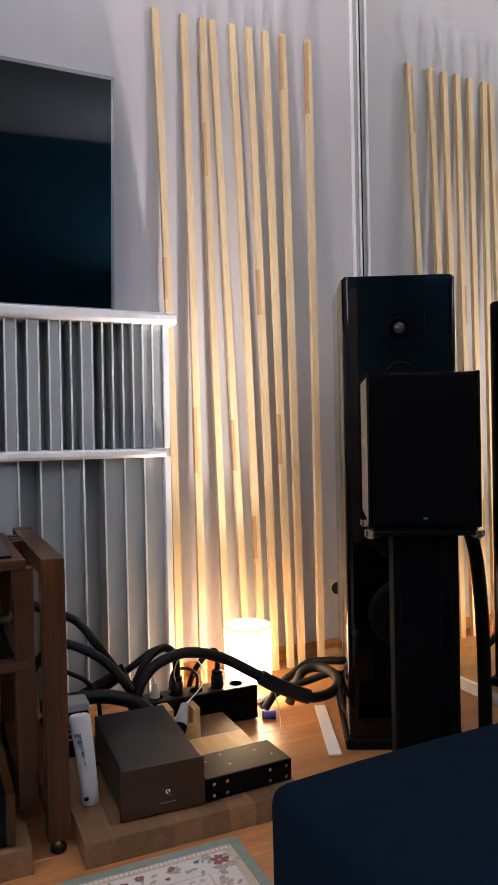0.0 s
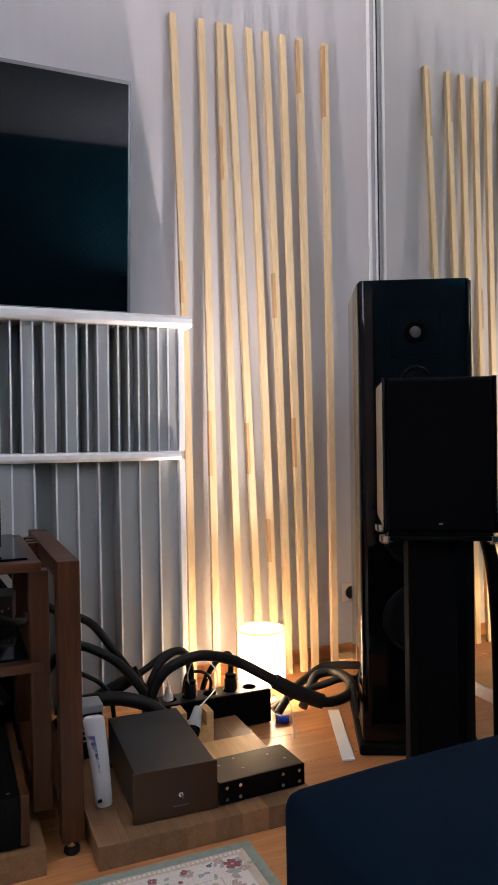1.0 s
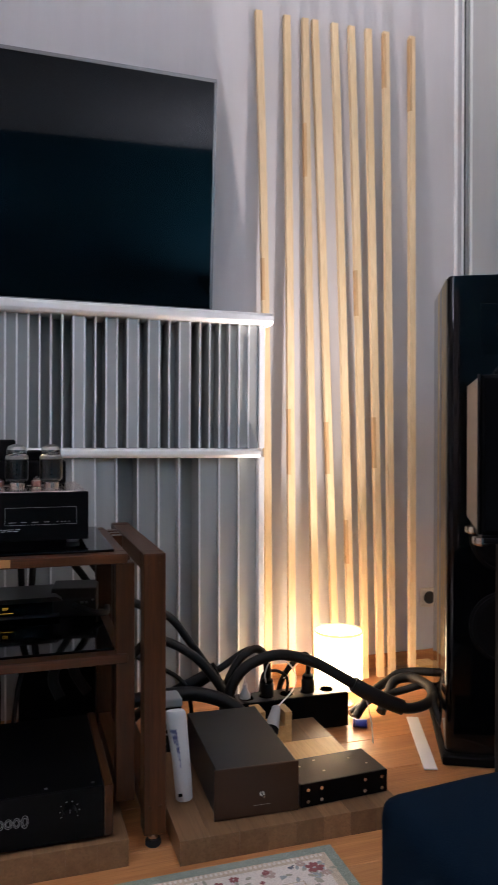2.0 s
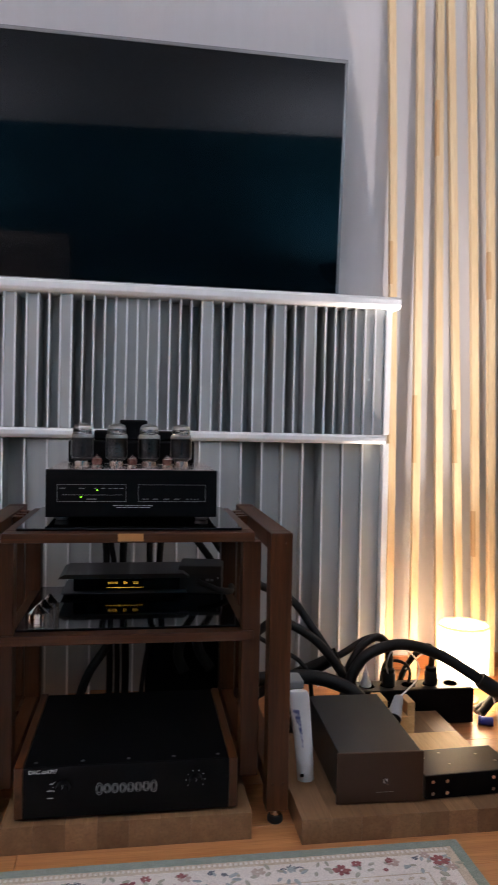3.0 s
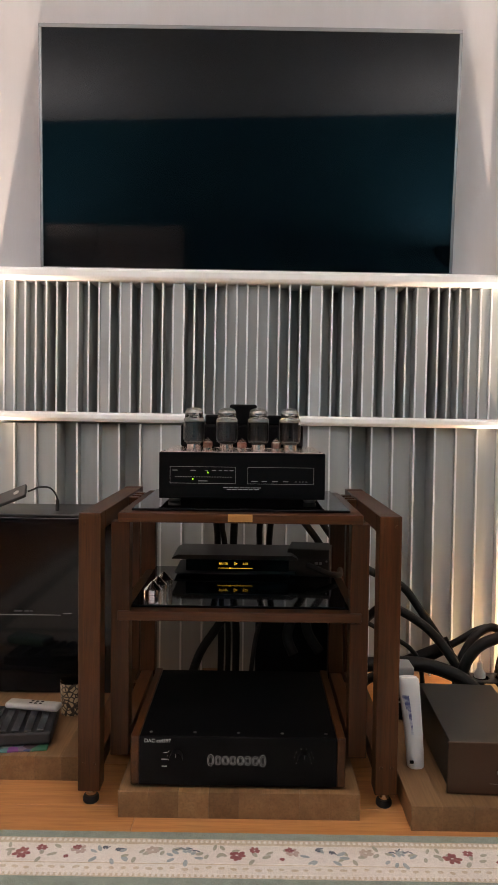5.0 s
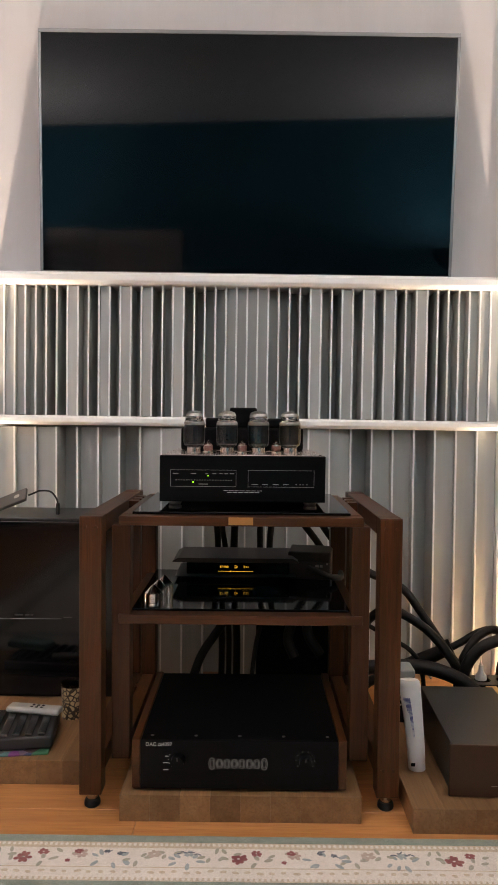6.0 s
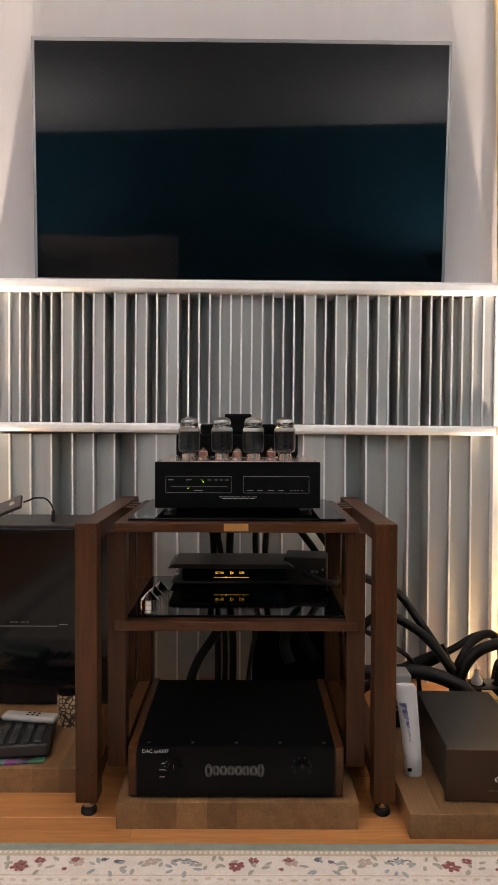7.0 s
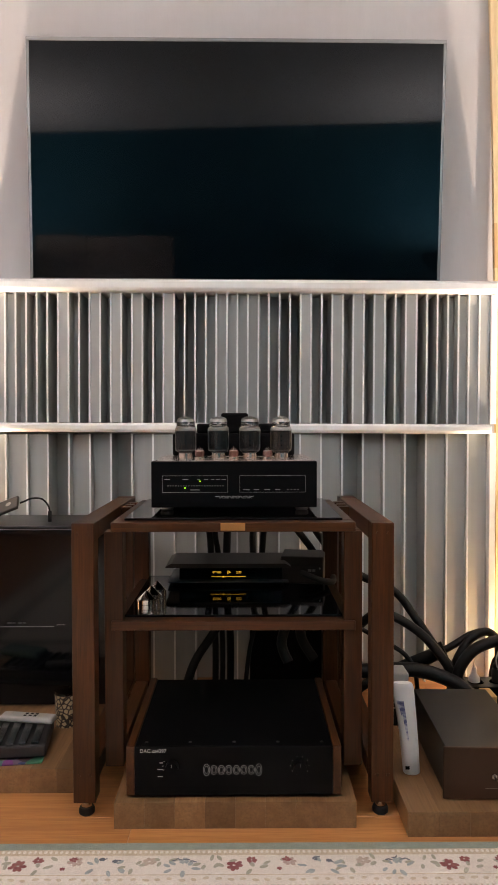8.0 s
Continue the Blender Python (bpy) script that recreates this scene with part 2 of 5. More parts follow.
def prism(outline, lo, hi, axis="z", bevel=0.0, bm=None):
    """An outline pushed along an axis from lo to hi."""
    place = {"z": lambda u, v, w: (u, v, w), "y": lambda u, v, w: (u, w, v), "x": lambda u, v, w: (w, u, v)}[axis]
    one = bmesh.new()
    a = [one.verts.new(place(u, v, lo)) for u, v in outline]
    b = [one.verts.new(place(u, v, hi)) for u, v in outline]
    one.faces.new(a)
    one.faces.new(b)
    for i in range(len(a)):
        j = (i + 1) % len(a)
        one.faces.new((a[i], a[j], b[j], b[i]))
    if bevel:
        bmesh.ops.bevel(one, geom=one.edges, offset=bevel, segments=2, profile=0.5, affect="EDGES")
    return join(bm, one)


def turn_about(bm, at, rz=0.0, rx=0.0, ry=0.0):
    m = Matrix.Translation(at) @ pose(0, 0, 0, rx, ry, rz) @ Matrix.Translation(-Vector(at))
    bmesh.ops.transform(bm, matrix=m, verts=bm.verts)
    return bm


def words(text, at, size, mat, parent, name="lettering", rx=90, rz=0, depth=0.0004):
    """Flat lettering in the built-in font, made into a mesh."""
    cu = bpy.data.curves.new("scrap_text", "FONT")
    cu.body, cu.size, cu.extrude = text, size, depth
    tmp = new("scrap_text", cu)
    me = bpy.data.meshes.new_from_object(tmp.evaluated_get(bpy.context.evaluated_depsgraph_get()))
    bpy.data.objects.remove(tmp)
    bpy.data.curves.remove(cu)
    bm = bmesh.new()
    bm.from_mesh(me)
    bpy.data.meshes.remove(me)
    bmesh.ops.transform(bm, matrix=pose(*at, rx, 0, rz), verts=bm.verts)
    return part(name, bm, mat, parent)


# ---- the room ----
SOUTH, WEST = -1.35, -2.0
setting("floor", box(WEST - 0.1, SOUTH - 0.4, -0.12, 2.25, W + 0.1, -0.012), FLOOR_OAK, "orange-brown oak laminate floor", "floor")
setting("wall_north", box(WEST - 0.1, W, -0.012, 2.25, W + 0.12, CEIL), WALL_PAINT, "pale grey painted wall with faint vertical texture", "wall")
setting("wall_east", box(MIRROR + 0.02, SOUTH, -0.012, 2.25, W - 0.001, CEIL), WALL_PAINT, "pale grey wall behind the mirror", "wall")
setting("wall_west", box(WEST - 0.1, SOUTH - 0.35, -0.012, WEST, W - 0.001, CEIL), WALL_PAINT, "pale grey painted wall", "wall")
SKEW = 5.5                                  # the south wall is not square to the north wall


def skewed(bm):
    return turn_about(bm, (0.1, SOUTH, 0), rz=SKEW)


setting("wall_south", skewed(box(WEST - 0.13, SOUTH - 0.1, -0.012, 2.28, SOUTH, CEIL + 0.05)), TEAL_PAINT, "dark teal painted wall", "wall")
setting("ceiling", box(WEST - 0.1, SOUTH - 0.4, CEIL, 2.25, W + 0.12, CEIL + 0.1), CEILING_PAINT, "white painted ceiling", "ceiling")
BACK_WOOD = wood("brown_door_wood", (0.52, 0.41, 0.37), (0.60, 0.48, 0.43), "z", 0.5, 0.0)
setting("door_1", skewed(box(-1.15, SOUTH + 0.001, 0.0, -0.36, SOUTH + 0.04, 2.10, 0.004)), BACK_WOOD, "plain pale brown wooden door, closed", "door")
setting("door_frame", skewed(box(-1.62, SOUTH + 0.001, 0.0, -1.152, SOUTH + 0.05, 2.12, 0.004)), plain("beige_paint", (0.36, 0.29, 0.25), 0.6), "beige painted panel beside the door", "door frame")
setting("baseboard", box(1.16, W - 0.014, 0.0, MIRROR - 0.03, W - 0.001, 0.055, 0.004), FLOOR_OAK, "low oak skirting board along the wall", "baseboard")

mirror = thing("mirror_door", (MIRROR, 1.2, 0), "tall wardrobe mirror door in a white metal frame", "mirror")
part("mirror", box(MIRROR, SOUTH + 0.3, 0.05, MIRROR + 0.006, W - 0.022, 2.9), MIRROR_GLASS, mirror, "silvered mirror glass")
part("edge_seal", box(MIRROR - 0.001, W - 0.021, 0.05, MIRROR + 0.008, W - 0.014, 2.9), BLACK_SATIN, mirror, "thin black edge seal")
part("frame", box(MIRROR - 0.006, W - 0.013, 0.0, MIRROR + 0.015, W - 0.002, 2.93, 0.002), PANEL_PAINT, mirror, "white metal profile")
part("frame", box(MIRROR - 0.003, SOUTH + 0.3, 0.0, MIRROR + 0.015, W - 0.014, 0.045, 0.004), PANEL_PAINT, mirror, "white metal profile")
setting("trim", box(2.052, W - 0.012, 0.0, 2.066, W - 0.001, 2.93, 0.002), PANEL_PAINT, "slim white corner moulding", "trim")

# ---- television ----
tv = thing("television", (0.256, W, 1.41), "large flat television, switched off, with a thin silver bezel", "television")
TILT = -3.5
TVX0, TVX1, TVZ0, TVZ1, TVY = -0.469, 0.981, 1.409, 2.232, 2.672


def tv_part(name, bm, mat, label=""):
    turn_about(bm, (0.256, TVY, TVZ0), rx=-TILT)
    return part(name, turn_about(bm, (0.256, TVY, 1.82), ry=0.42), mat, tv, label)


tv_part("screen", box(TVX0 + 0.010, TVY + 0.002, TVZ0 + 0.006, TVX1 - 0.010, TVY + 0.006, TVZ1 - 0.012), SCREEN, "black glossy glass")
bz = box(TVX0, TVY, TVZ1 - 0.013, TVX1, TVY + 0.03, TVZ1, 0.002)
box(TVX0, TVY, TVZ0, TVX0 + 0.011, TVY + 0.03, TVZ1 - 0.013, 0.002, bm=bz)
box(TVX1 - 0.011, TVY, TVZ0, TVX1, TVY + 0.03, TVZ1 - 0.013, 0.002, bm=bz)
box(TVX0 + 0.011, TVY, TVZ0, TVX1 - 0.011, TVY + 0.03, TVZ0 + 0.007, 0.002, bm=bz)
tv_part("bezel", bz, SILVER, "silver bezel")
tv_part("back_cover", box(TVX0 + 0.004, TVY + 0.010, TVZ0 + 0.004, TVX1 - 0.004, TVY + 0.045, TVZ1 - 0.004, 0.008), BLACK_SATIN)
part("wall_mount", box(0.05, TVY + 0.04, 1.62, 0.45, W - 0.001, 2.0, 0.004), BLACK_METAL, tv)

# ---- diffuser panels ----
CX = 0.258
DY = 2.605                                  # front edges of the fins
DEEP = {"L": 0.004, "l": 0.010, "n": 0.024, "m": 0.048, "d": 0.072, "D": 0.112, "V": 0.131}
UPPER = "nnmdDVLdVlDLDlVdLVDdmnlL"          # from the middle outwards
LOWER = "nmnLnDmmDnnn"


def diffuser(name, label, pattern, pitch, z0, z1, end):
    ob = thing(name, (CX, W, z0), label, "diffuser")
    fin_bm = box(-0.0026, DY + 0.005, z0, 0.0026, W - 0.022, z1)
    # fin sides take the darkened well grey to deepen the shade between them
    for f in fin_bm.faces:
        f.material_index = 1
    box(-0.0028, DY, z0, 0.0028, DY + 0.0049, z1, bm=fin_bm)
    me = bpy.data.meshes.new("fin")
    bmesh.ops.translate(fin_bm, vec=(0, -W, -z0), verts=fin_bm.verts)
    fin_bm.to_mesh(me)
    fin_bm.free()
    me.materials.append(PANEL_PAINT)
    me.materials.append(WELL_PAINT_SHADED)
    for side in (-1, 1):
        for k, c in enumerate(pattern):
            if k or side > 0:
                fin = new("fin", me)
                fin.parent, fin.location = ob, (side * k * pitch, 0, 0)
            a, b = CX + side * k * pitch, CX + side * min((k + 1) * pitch, end - CX)
            a, b = min(a, b) + 0.0029, max(a, b) - 0.0029
            if k == len(pattern) - 1:
                a, b = (a, end - 0.001) if side > 0 else (2 * CX - end + 0.001, b)
            part("well", box(a, DY + DEEP[c], z0 + 0.001, b, W - 0.023, z1 - 0.001), WELL_PAINT_SHADED, ob)
    part("back_board", box(2 * CX - end, W - 0.021, z0, end, W - 0.003, z1), PANEL_PAINT, ob)
    return ob


EDGE = 1.132
SAG = radians(0.35)                         # the upper panel hangs a little out of level
upper = diffuser("diffuser_panel", "upper acoustic diffuser of narrow white fins over grey wells", UPPER, 0.03642, 0.906, 1.354, EDGE)
upper.rotation_euler.y = SAG
lower = diffuser("diffuser_panel", "lower acoustic diffuser of wide white fins over grey wells", LOWER, 0.07284, 0.0, 0.870, EDGE)
cap = [(2.585, 1.358), (2.578, 1.367), (2.578, 1.387), (2.588, 1.395), (2.600, 1.399), (W - 0.003, 1.399), (W - 0.003, 1.355), (2.600, 1.355)]
part("cap_rail", prism(cap, 2 * CX - 1.180, 1.180, "x", 0.002), PANEL_PAINT, upper, "moulded white cap rail")
mid = [(2.590, 0.876), (2.584, 0.884), (2.584, 0.898), (2.592, 0.905), (W - 0.003, 0.905), (W - 0.003, 0.873), (2.594, 0.873)]
part("middle_rail", turn_about(prism(mid, 2 * CX - 1.136, 1.136, "x", 0.002), (CX, W, 0.905), ry=0.35), PANEL_PAINT, lower, "white middle rail")
for s in (-1, 1):
    x = CX + s * (EDGE + 0.0125 - CX)
    part("side_board", box(x - 0.011, DY - 0.004, 0.0, x + 0.011, W - 0.003, 0.871, 0.002), PANEL_PAINT, lower, "white side board")
    part("side_board", box(x - 0.011, DY - 0.004, 0.907, x + 0.011, W - 0.003, 1.353, 0.002), PANEL_PAINT, upper, "white side board")

# ---- pine battens leaning on the wall ----
TOPS = (1.178, 1.293, 1.369, 1.410, 1.494, 1.567, 1.642, 1.720, 1.839)
MIDS = (1.194, 1.292, 1.374, 1.440, 1.516, 1.583, 1.649, 1.714, 1.819)
FEET = (1.188, 1.283, 1.386, 1.466, 1.532, 1.590, 1.658, 1.708, 1.798)
PATCH = {0: (1.62, 1.46), 6: (1.02, 0.82), 2: (2.16, 1.95), 3: (1.00, 0.80), 8: (2.57, 2.27), 1: (1.05, 0.80), 5: (1.60, 1.42), 4: (0.62, 0.45), 7: (2.57, 2.35)}
for i in range(9):
    lean = thing("batten", (FEET[i], 2.655, 0), "long thin raw pine batten leaning against the wall", "batten", "pine battens on the wall")
    z1 = 2.570 + 0.0015 * i

    def middle(z, i=i):
        u = z / z1
        x = FEET[i] + (TOPS[i] - FEET[i]) * u + 4 * u * (1 - u) * (MIDS[i] - 0.5 * FEET[i] - 0.5 * TOPS[i])
        return x, 2.655 + 0.088 * u

    bm, ring = bmesh.new(), None
    for k in range(15):
        z = z1 * k / 14
        x, y = middle(z)
        now = [bm.verts.new((x + sx * 0.0135, y + sy * 0.010, z)) for sx, sy in ((-1, -1), (1, -1), (1, 1), (-1, 1))]
        if ring:
            for q in range(4):
                bm.faces.new((ring[q], ring[(q + 1) % 4], now[(q + 1) % 4], now[q]))
        else:
            bm.faces.new(now)
        ring = now
    bm.faces.new(ring)
    bmesh.ops.bevel(bm, geom=[e for e in bm.edges if abs(e.verts[0].co.z - e.verts[1].co.z) > 0.05], offset=0.0015, segments=1, affect="EDGES")
    part("strip", bm, PINE, lean)
    if i in PATCH:
        hi, lo = PATCH[i]
        bm, ring = bmesh.new(), None
        for k in range(5):
            z = min(lo + (hi - lo) * k / 4, z1 - 0.001)
            x, y = middle(z)
            now = [bm.verts.new((x + sx, y + sy * 0.0104, z)) for sx, sy in ((-0.0139, -1), (-0.003, -1), (-0.003, 1), (-0.0139, 1))]
            if ring:
                for q in range(4):
                    bm.faces.new((ring[q], ring[(q + 1) % 4], now[(q + 1) % 4], now[q]))
            else:
                bm.faces.new(now)
            ring = now
        bm.faces.new(ring)
        part("splice", bm, PINE_DARK, lean, "redder heartwood splice")

# ---- lamps ----


def floor_lamp(at):
    x, y = at
    ob = thing("table_lamp", (x, y, 0), "small lit lamp with a white drum shade on the floor", "lamp")
    part("base", lathe(x, y, [(0.0, 0.0), (0.055, 0.0), (0.055, 0.008), (0.012, 0.014), (0.012, 0.085), (0.018, 0.088), (0.018, 0.095), (0.0, 0.095)]), STEEL, ob, "metal base", True)
    part("bulb", lathe(x, y, [(0.0, 0.096), (0.008, 0.097), (0.012, 0.102), (0.010, 0.107), (0.0, 0.109)], 16), WHITE_PLASTIC, ob, "", True)
    bm = lathe(x, y, [(0.0835, 0.070), (0.084, 0.260), (0.082, 0.260), (0.0815, 0.070)], 48)
    for f in [f for f in bm.faces if len(f.verts) > 4]:
        bm.faces.remove(f)
    part("shade", bm, SHADE, ob, "white drum shade", True)
    bm = lathe(x, y, [(0.085, 0.253), (0.085, 0.262), (0.081, 0.262), (0.081, 0.253)], 48)
    for f in [f for f in bm.faces if len(f.verts) > 4]:
        bm.faces.remove(f)
    part("rim", bm, SHADE_RIM, ob, "cream shade rim", True)
    for k in range(3):
        a = math.tau * k / 3 - 1.9
        part("seam", rod((x + 0.0845 * math.cos(a), y + 0.0845 * math.sin(a), 0.072), (x + 0.0845 * math.cos(a), y + 0.0845 * math.sin(a), 0.253), 0.0012, seg=6), SHADE_RIM, ob)
    arm = rod((x - 0.0815, y, 0.090), (x + 0.0815, y, 0.090), 0.002, seg=6)
    rod((x, y - 0.0815, 0.090), (x, y + 0.0815, 0.090), 0.002, seg=6, bm=arm)
    part("spider", arm, STEEL, ob)


floor_lamp(LAMP)
floor_lamp(LAMP_WEST)

# bodies for the added fill lamps, out of view behind the camera
for ux, uy, watts in FILL_UPLIGHTS:
    fill_torch = thing("floor_lamp", (ux, uy, 0), "added tall black uplighter with a bowl shade, unseen fill light", "lamp")
    part("base", lathe(ux, uy, [(0.0, 0.0), (0.13, 0.0), (0.13, 0.015), (0.02, 0.03), (0.0, 0.03)], 32), BLACK_SATIN, fill_torch, "", True)
    part("pole", rod((ux, uy, 0.03), (ux, uy, 1.70), 0.012), BLACK_SATIN, fill_torch, "", True)
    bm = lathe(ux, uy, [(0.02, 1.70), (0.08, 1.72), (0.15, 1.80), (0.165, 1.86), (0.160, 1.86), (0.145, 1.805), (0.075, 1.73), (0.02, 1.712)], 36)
    part("shade", bm, BLACK_SATIN, fill_torch, "black metal bowl", True)

# ---- hi-fi rack ----
rack = thing("audio_rack", (0.258, 1.742, 0), "walnut hi-fi rack with two smoked glass shelves", "rack")
RB = 2.36                                   # back of the rack
for x0, x1 in ((-0.1085, -0.0575), (0.574, 0.625)):
    for y0, y1 in ((1.742, 1.792), (RB - 0.05, RB)):
        part("post", box(x0, y0, 0.036, x1, y1, 0.679, 0.002), WALNUT_Z, rack)
        xm, ym = (x0 + x1) / 2, (y0 + y1) / 2
        foot = part("foot", lathe(xm, ym, [(0.0, 0.0), (0.015, 0.0), (0.0185, 0.004), (0.0185, 0.012), (0.016, 0.017), (0.0, 0.019)], 24), RUBBER, rack, "black rubber foot with a steel stem", True)
        part("stem", lathe(xm, ym, [(0.0, 0.0192), (0.012, 0.0180), (0.0125, 0.0200), (0.008, 0.0357), (0.0, 0.0357)], 20), CHROME, foot, "", True)
    part("top_rail", box(x0, 1.7922, 0.637, x1, RB - 0.0502, 0.6785, 0.002), WALNUT_Y, rack)
    part("bottom_rail", box(x0, 1.7922, 0.075, x1, RB - 0.0502, 0.118, 0.002), WALNUT_Y, rack)
    for z in (0.655, 0.10):
        for dx in (0.013, 0.038):
            part("dowel", rod((x0 + dx, 1.7408, z), (x0 + dx, 1.7425, z), 0.004, seg=12), WALNUT_Y, rack)
for x0, x1 in ((-0.0480, -0.0040), (0.5200, 0.5640)):
    for y0 in (1.812, 2.268):
        part("shelf_post", box(x0, y0, 0.088, x1, y0 + 0.044, 0.6493, 0.002), WALNUT_Z, rack)
    part("lower_rail", box(x0 + 0.004, 1.8565, 0.09, x1 - 0.004, 2.2675, 0.13, 0.002), WALNUT_Y, rack)
for a, b in ((-0.0573, -0.0312), (0.5472, 0.5738)):
    for y in (2.10, 2.155, 2.21):
        part("joint_block", box(a, y, 0.642, b, y + 0.030, 0.674, 0.001), WALNUT_X, rack)
for a, b in ((-0.0573, -0.0443), (0.5603, 0.5738)):
    for y in (1.94, 2.20):
        part("joint_block", box(a, y, 0.09, b, y + 0.035, 0.115, 0.001), WALNUT_X, rack)
for z, lip in ((0.672, "top"), (0.438, "middle")):
    part("shelf_front", box(-0.031, 1.804, z - 0.0225, 0.547, 1.852, z, 0.002), WALNUT_X, rack)
    part("shelf_back", box(-0.029, 2.262, z - 0.0225, 0.545, 2.310, z, 0.002), WALNUT_X, rack)
    part("shelf_side", box(-0.031, 1.8525, z - 0.0225, 0.004, 2.2615, z, 0.002), WALNUT_Y, rack)
    part("shelf_side", box(0.512, 1.8525, z - 0.0225, 0.547, 2.2615, z, 0.002), WALNUT_Y, rack)
    part("glass_shelf", box(-0.004, 1.838, z + 0.0005, 0.520, 2.285, z + 0.0065, 0.001), SMOKED, rack, "smoked glass plate")
part("plaque", box(0.228, 1.8022, 0.653, 0.286, 1.8042, 0.671, 0.0008), BRASS, rack, "blank brass name plate")

# ---- valve amplifier ----
GT = 0.6785                                  # top of the upper glass
amp = thing("valve_amplifier", (0.258, 1.95, GT), "black valve amplifier with four glass power tubes", "amplifier")
AX0, AX1, AY0, AY1, AZ0, AZ1 = 0.046, 0.470, 1.951, 2.335, 0.690, 0.809
part("chassis", box(AX0 + 0.002, AY0 + 0.006, AZ0, AX1 - 0.002, AY1, AZ1 - 0.003, 0.003), BLACK_SATIN, amp)
part("front_panel", box(AX0, AY0, AZ0, AX1, AY0 + 0.0058, AZ1, 0.0025), BLACK_METAL, amp, "black anodised front")
part("top_plate", box(AX0 + 0.004, AY0 + 0.007, AZ1 - 0.0028, AX1 - 0.004, AY1 - 0.002, AZ1 + 0.001, 0.001), COPPER_STEEL, amp, "brushed copper-toned steel top")
for x in (AX0 + 0.035, AX1 - 0.035):
    for y in (AY0 + 0.05, AY1 - 0.05):
        part("foot", lathe(x, y, [(0.0, GT), (0.014, GT), (0.017, GT + 0.004), (0.017, AZ0 - 0.0002), (0.0, AZ0 - 0.0002)], 20), STEEL, amp, "", True)
for x in (AX0 + 0.012, AX0 + 0.10, 0.258, AX1 - 0.10, AX1 - 0.012):
    part("screw", lathe(x, AY0 + 0.02, [(0.0035, AZ1 + 0.0011), (0.0035, AZ1 + 0.002), (0.0, AZ1 + 0.0025)], 10), BLACK_METAL, amp)
AF = AY0 - 0.0006


def outline(x0, z0, x1, z1, y, w, mat, parent, name="outline"):
    bm = box(x0, y, z0, x1, y + 0.0006, z0 + w)
    box(x0, y, z1 - w, x1, y + 0.0006, z1, bm=bm)
    box(x0, y, z0 + w, x0 + w, y + 0.0006, z1 - w, bm=bm)
    box(x1 - w, y, z0 + w, x1, y + 0.0006, z1 - w, bm=bm)
    return part(name, bm, mat, parent)


outline(0.074, 0.729, 0.242, 0.772, AF, 0.0008, MARK_GREY, amp)
outline(0.272, 0.729, 0.441, 0.772, AF, 0.0008, MARK_GREY, amp)
bars = bmesh.new()
for x, w in ((0.080, 0.014), (0.126, 0.014), (0.163, 0.007), (0.181, 0.010), (0.199, 0.008), (0.212, 0.009), (0.226, 0.010)):
    box(x, AF, 0.7615, x + w, AF + 0.0006, 0.7632, bm=bars)
for k in range(22):
    box(0.087 + 0.0067 * k, AF, 0.7450, 0.0905 + 0.0067 * k, AF + 0.0006, 0.7466, bm=bars)
box(0.146, AF, 0.7345, 0.170, AF + 0.0006, 0.7365, bm=bars)
for k, w in enumerate((0.017, 0.014, 0.015, 0.014)):
    box(0.281 + 0.027 * k, AF, 0.7350, 0.281 + 0.027 * k + w, AF + 0.0006, 0.7366, bm=bars)
for x in (0.393, 0.403, 0.411, 0.420):
    box(x, AF, 0.7350, x + 0.004, AF + 0.0006, 0.7366, bm=bars)
tagged(part("printed_bar", bars, MARK_GREY, amp, "tiny grey printed captions"), kind="stuff")
bars = bmesh.new()
for k in range(7):
    box(0.210 + 0.0142 * k, AF, 0.7185, 0.2218 + 0.0142 * k, AF + 0.0006, 0.7197, bm=bars)
for k in range(6):
    box(0.219 + 0.0142 * k, AF, 0.7142, 0.2305 + 0.0142 * k, AF + 0.0006, 0.7154, bm=bars)
tagged(part("printed_bar", bars, MARK_WHITE, amp, "two small printed lines"), kind="stuff")
for x, z in ((0.1705, 0.7575), (0.132, 0.7405)):
    part("indicator", lathe(0, 0, [(0.0019, 0.0), (0.0019, 0.0008), (0.0, 0.0014)], 12), LED_GREEN, amp, "lit green diode").matrix_local = Matrix.Translation(Vector((x, AF - 0.0002, z)) - BASE[amp.name]) @ pose(0, 0, 0, 90) @ Matrix.Translation(BASE[amp.name])
TY = 2.115
ANODE = plain("dark_grey_anode", (0.026, 0.026, 0.029), 0.42, 0.3)
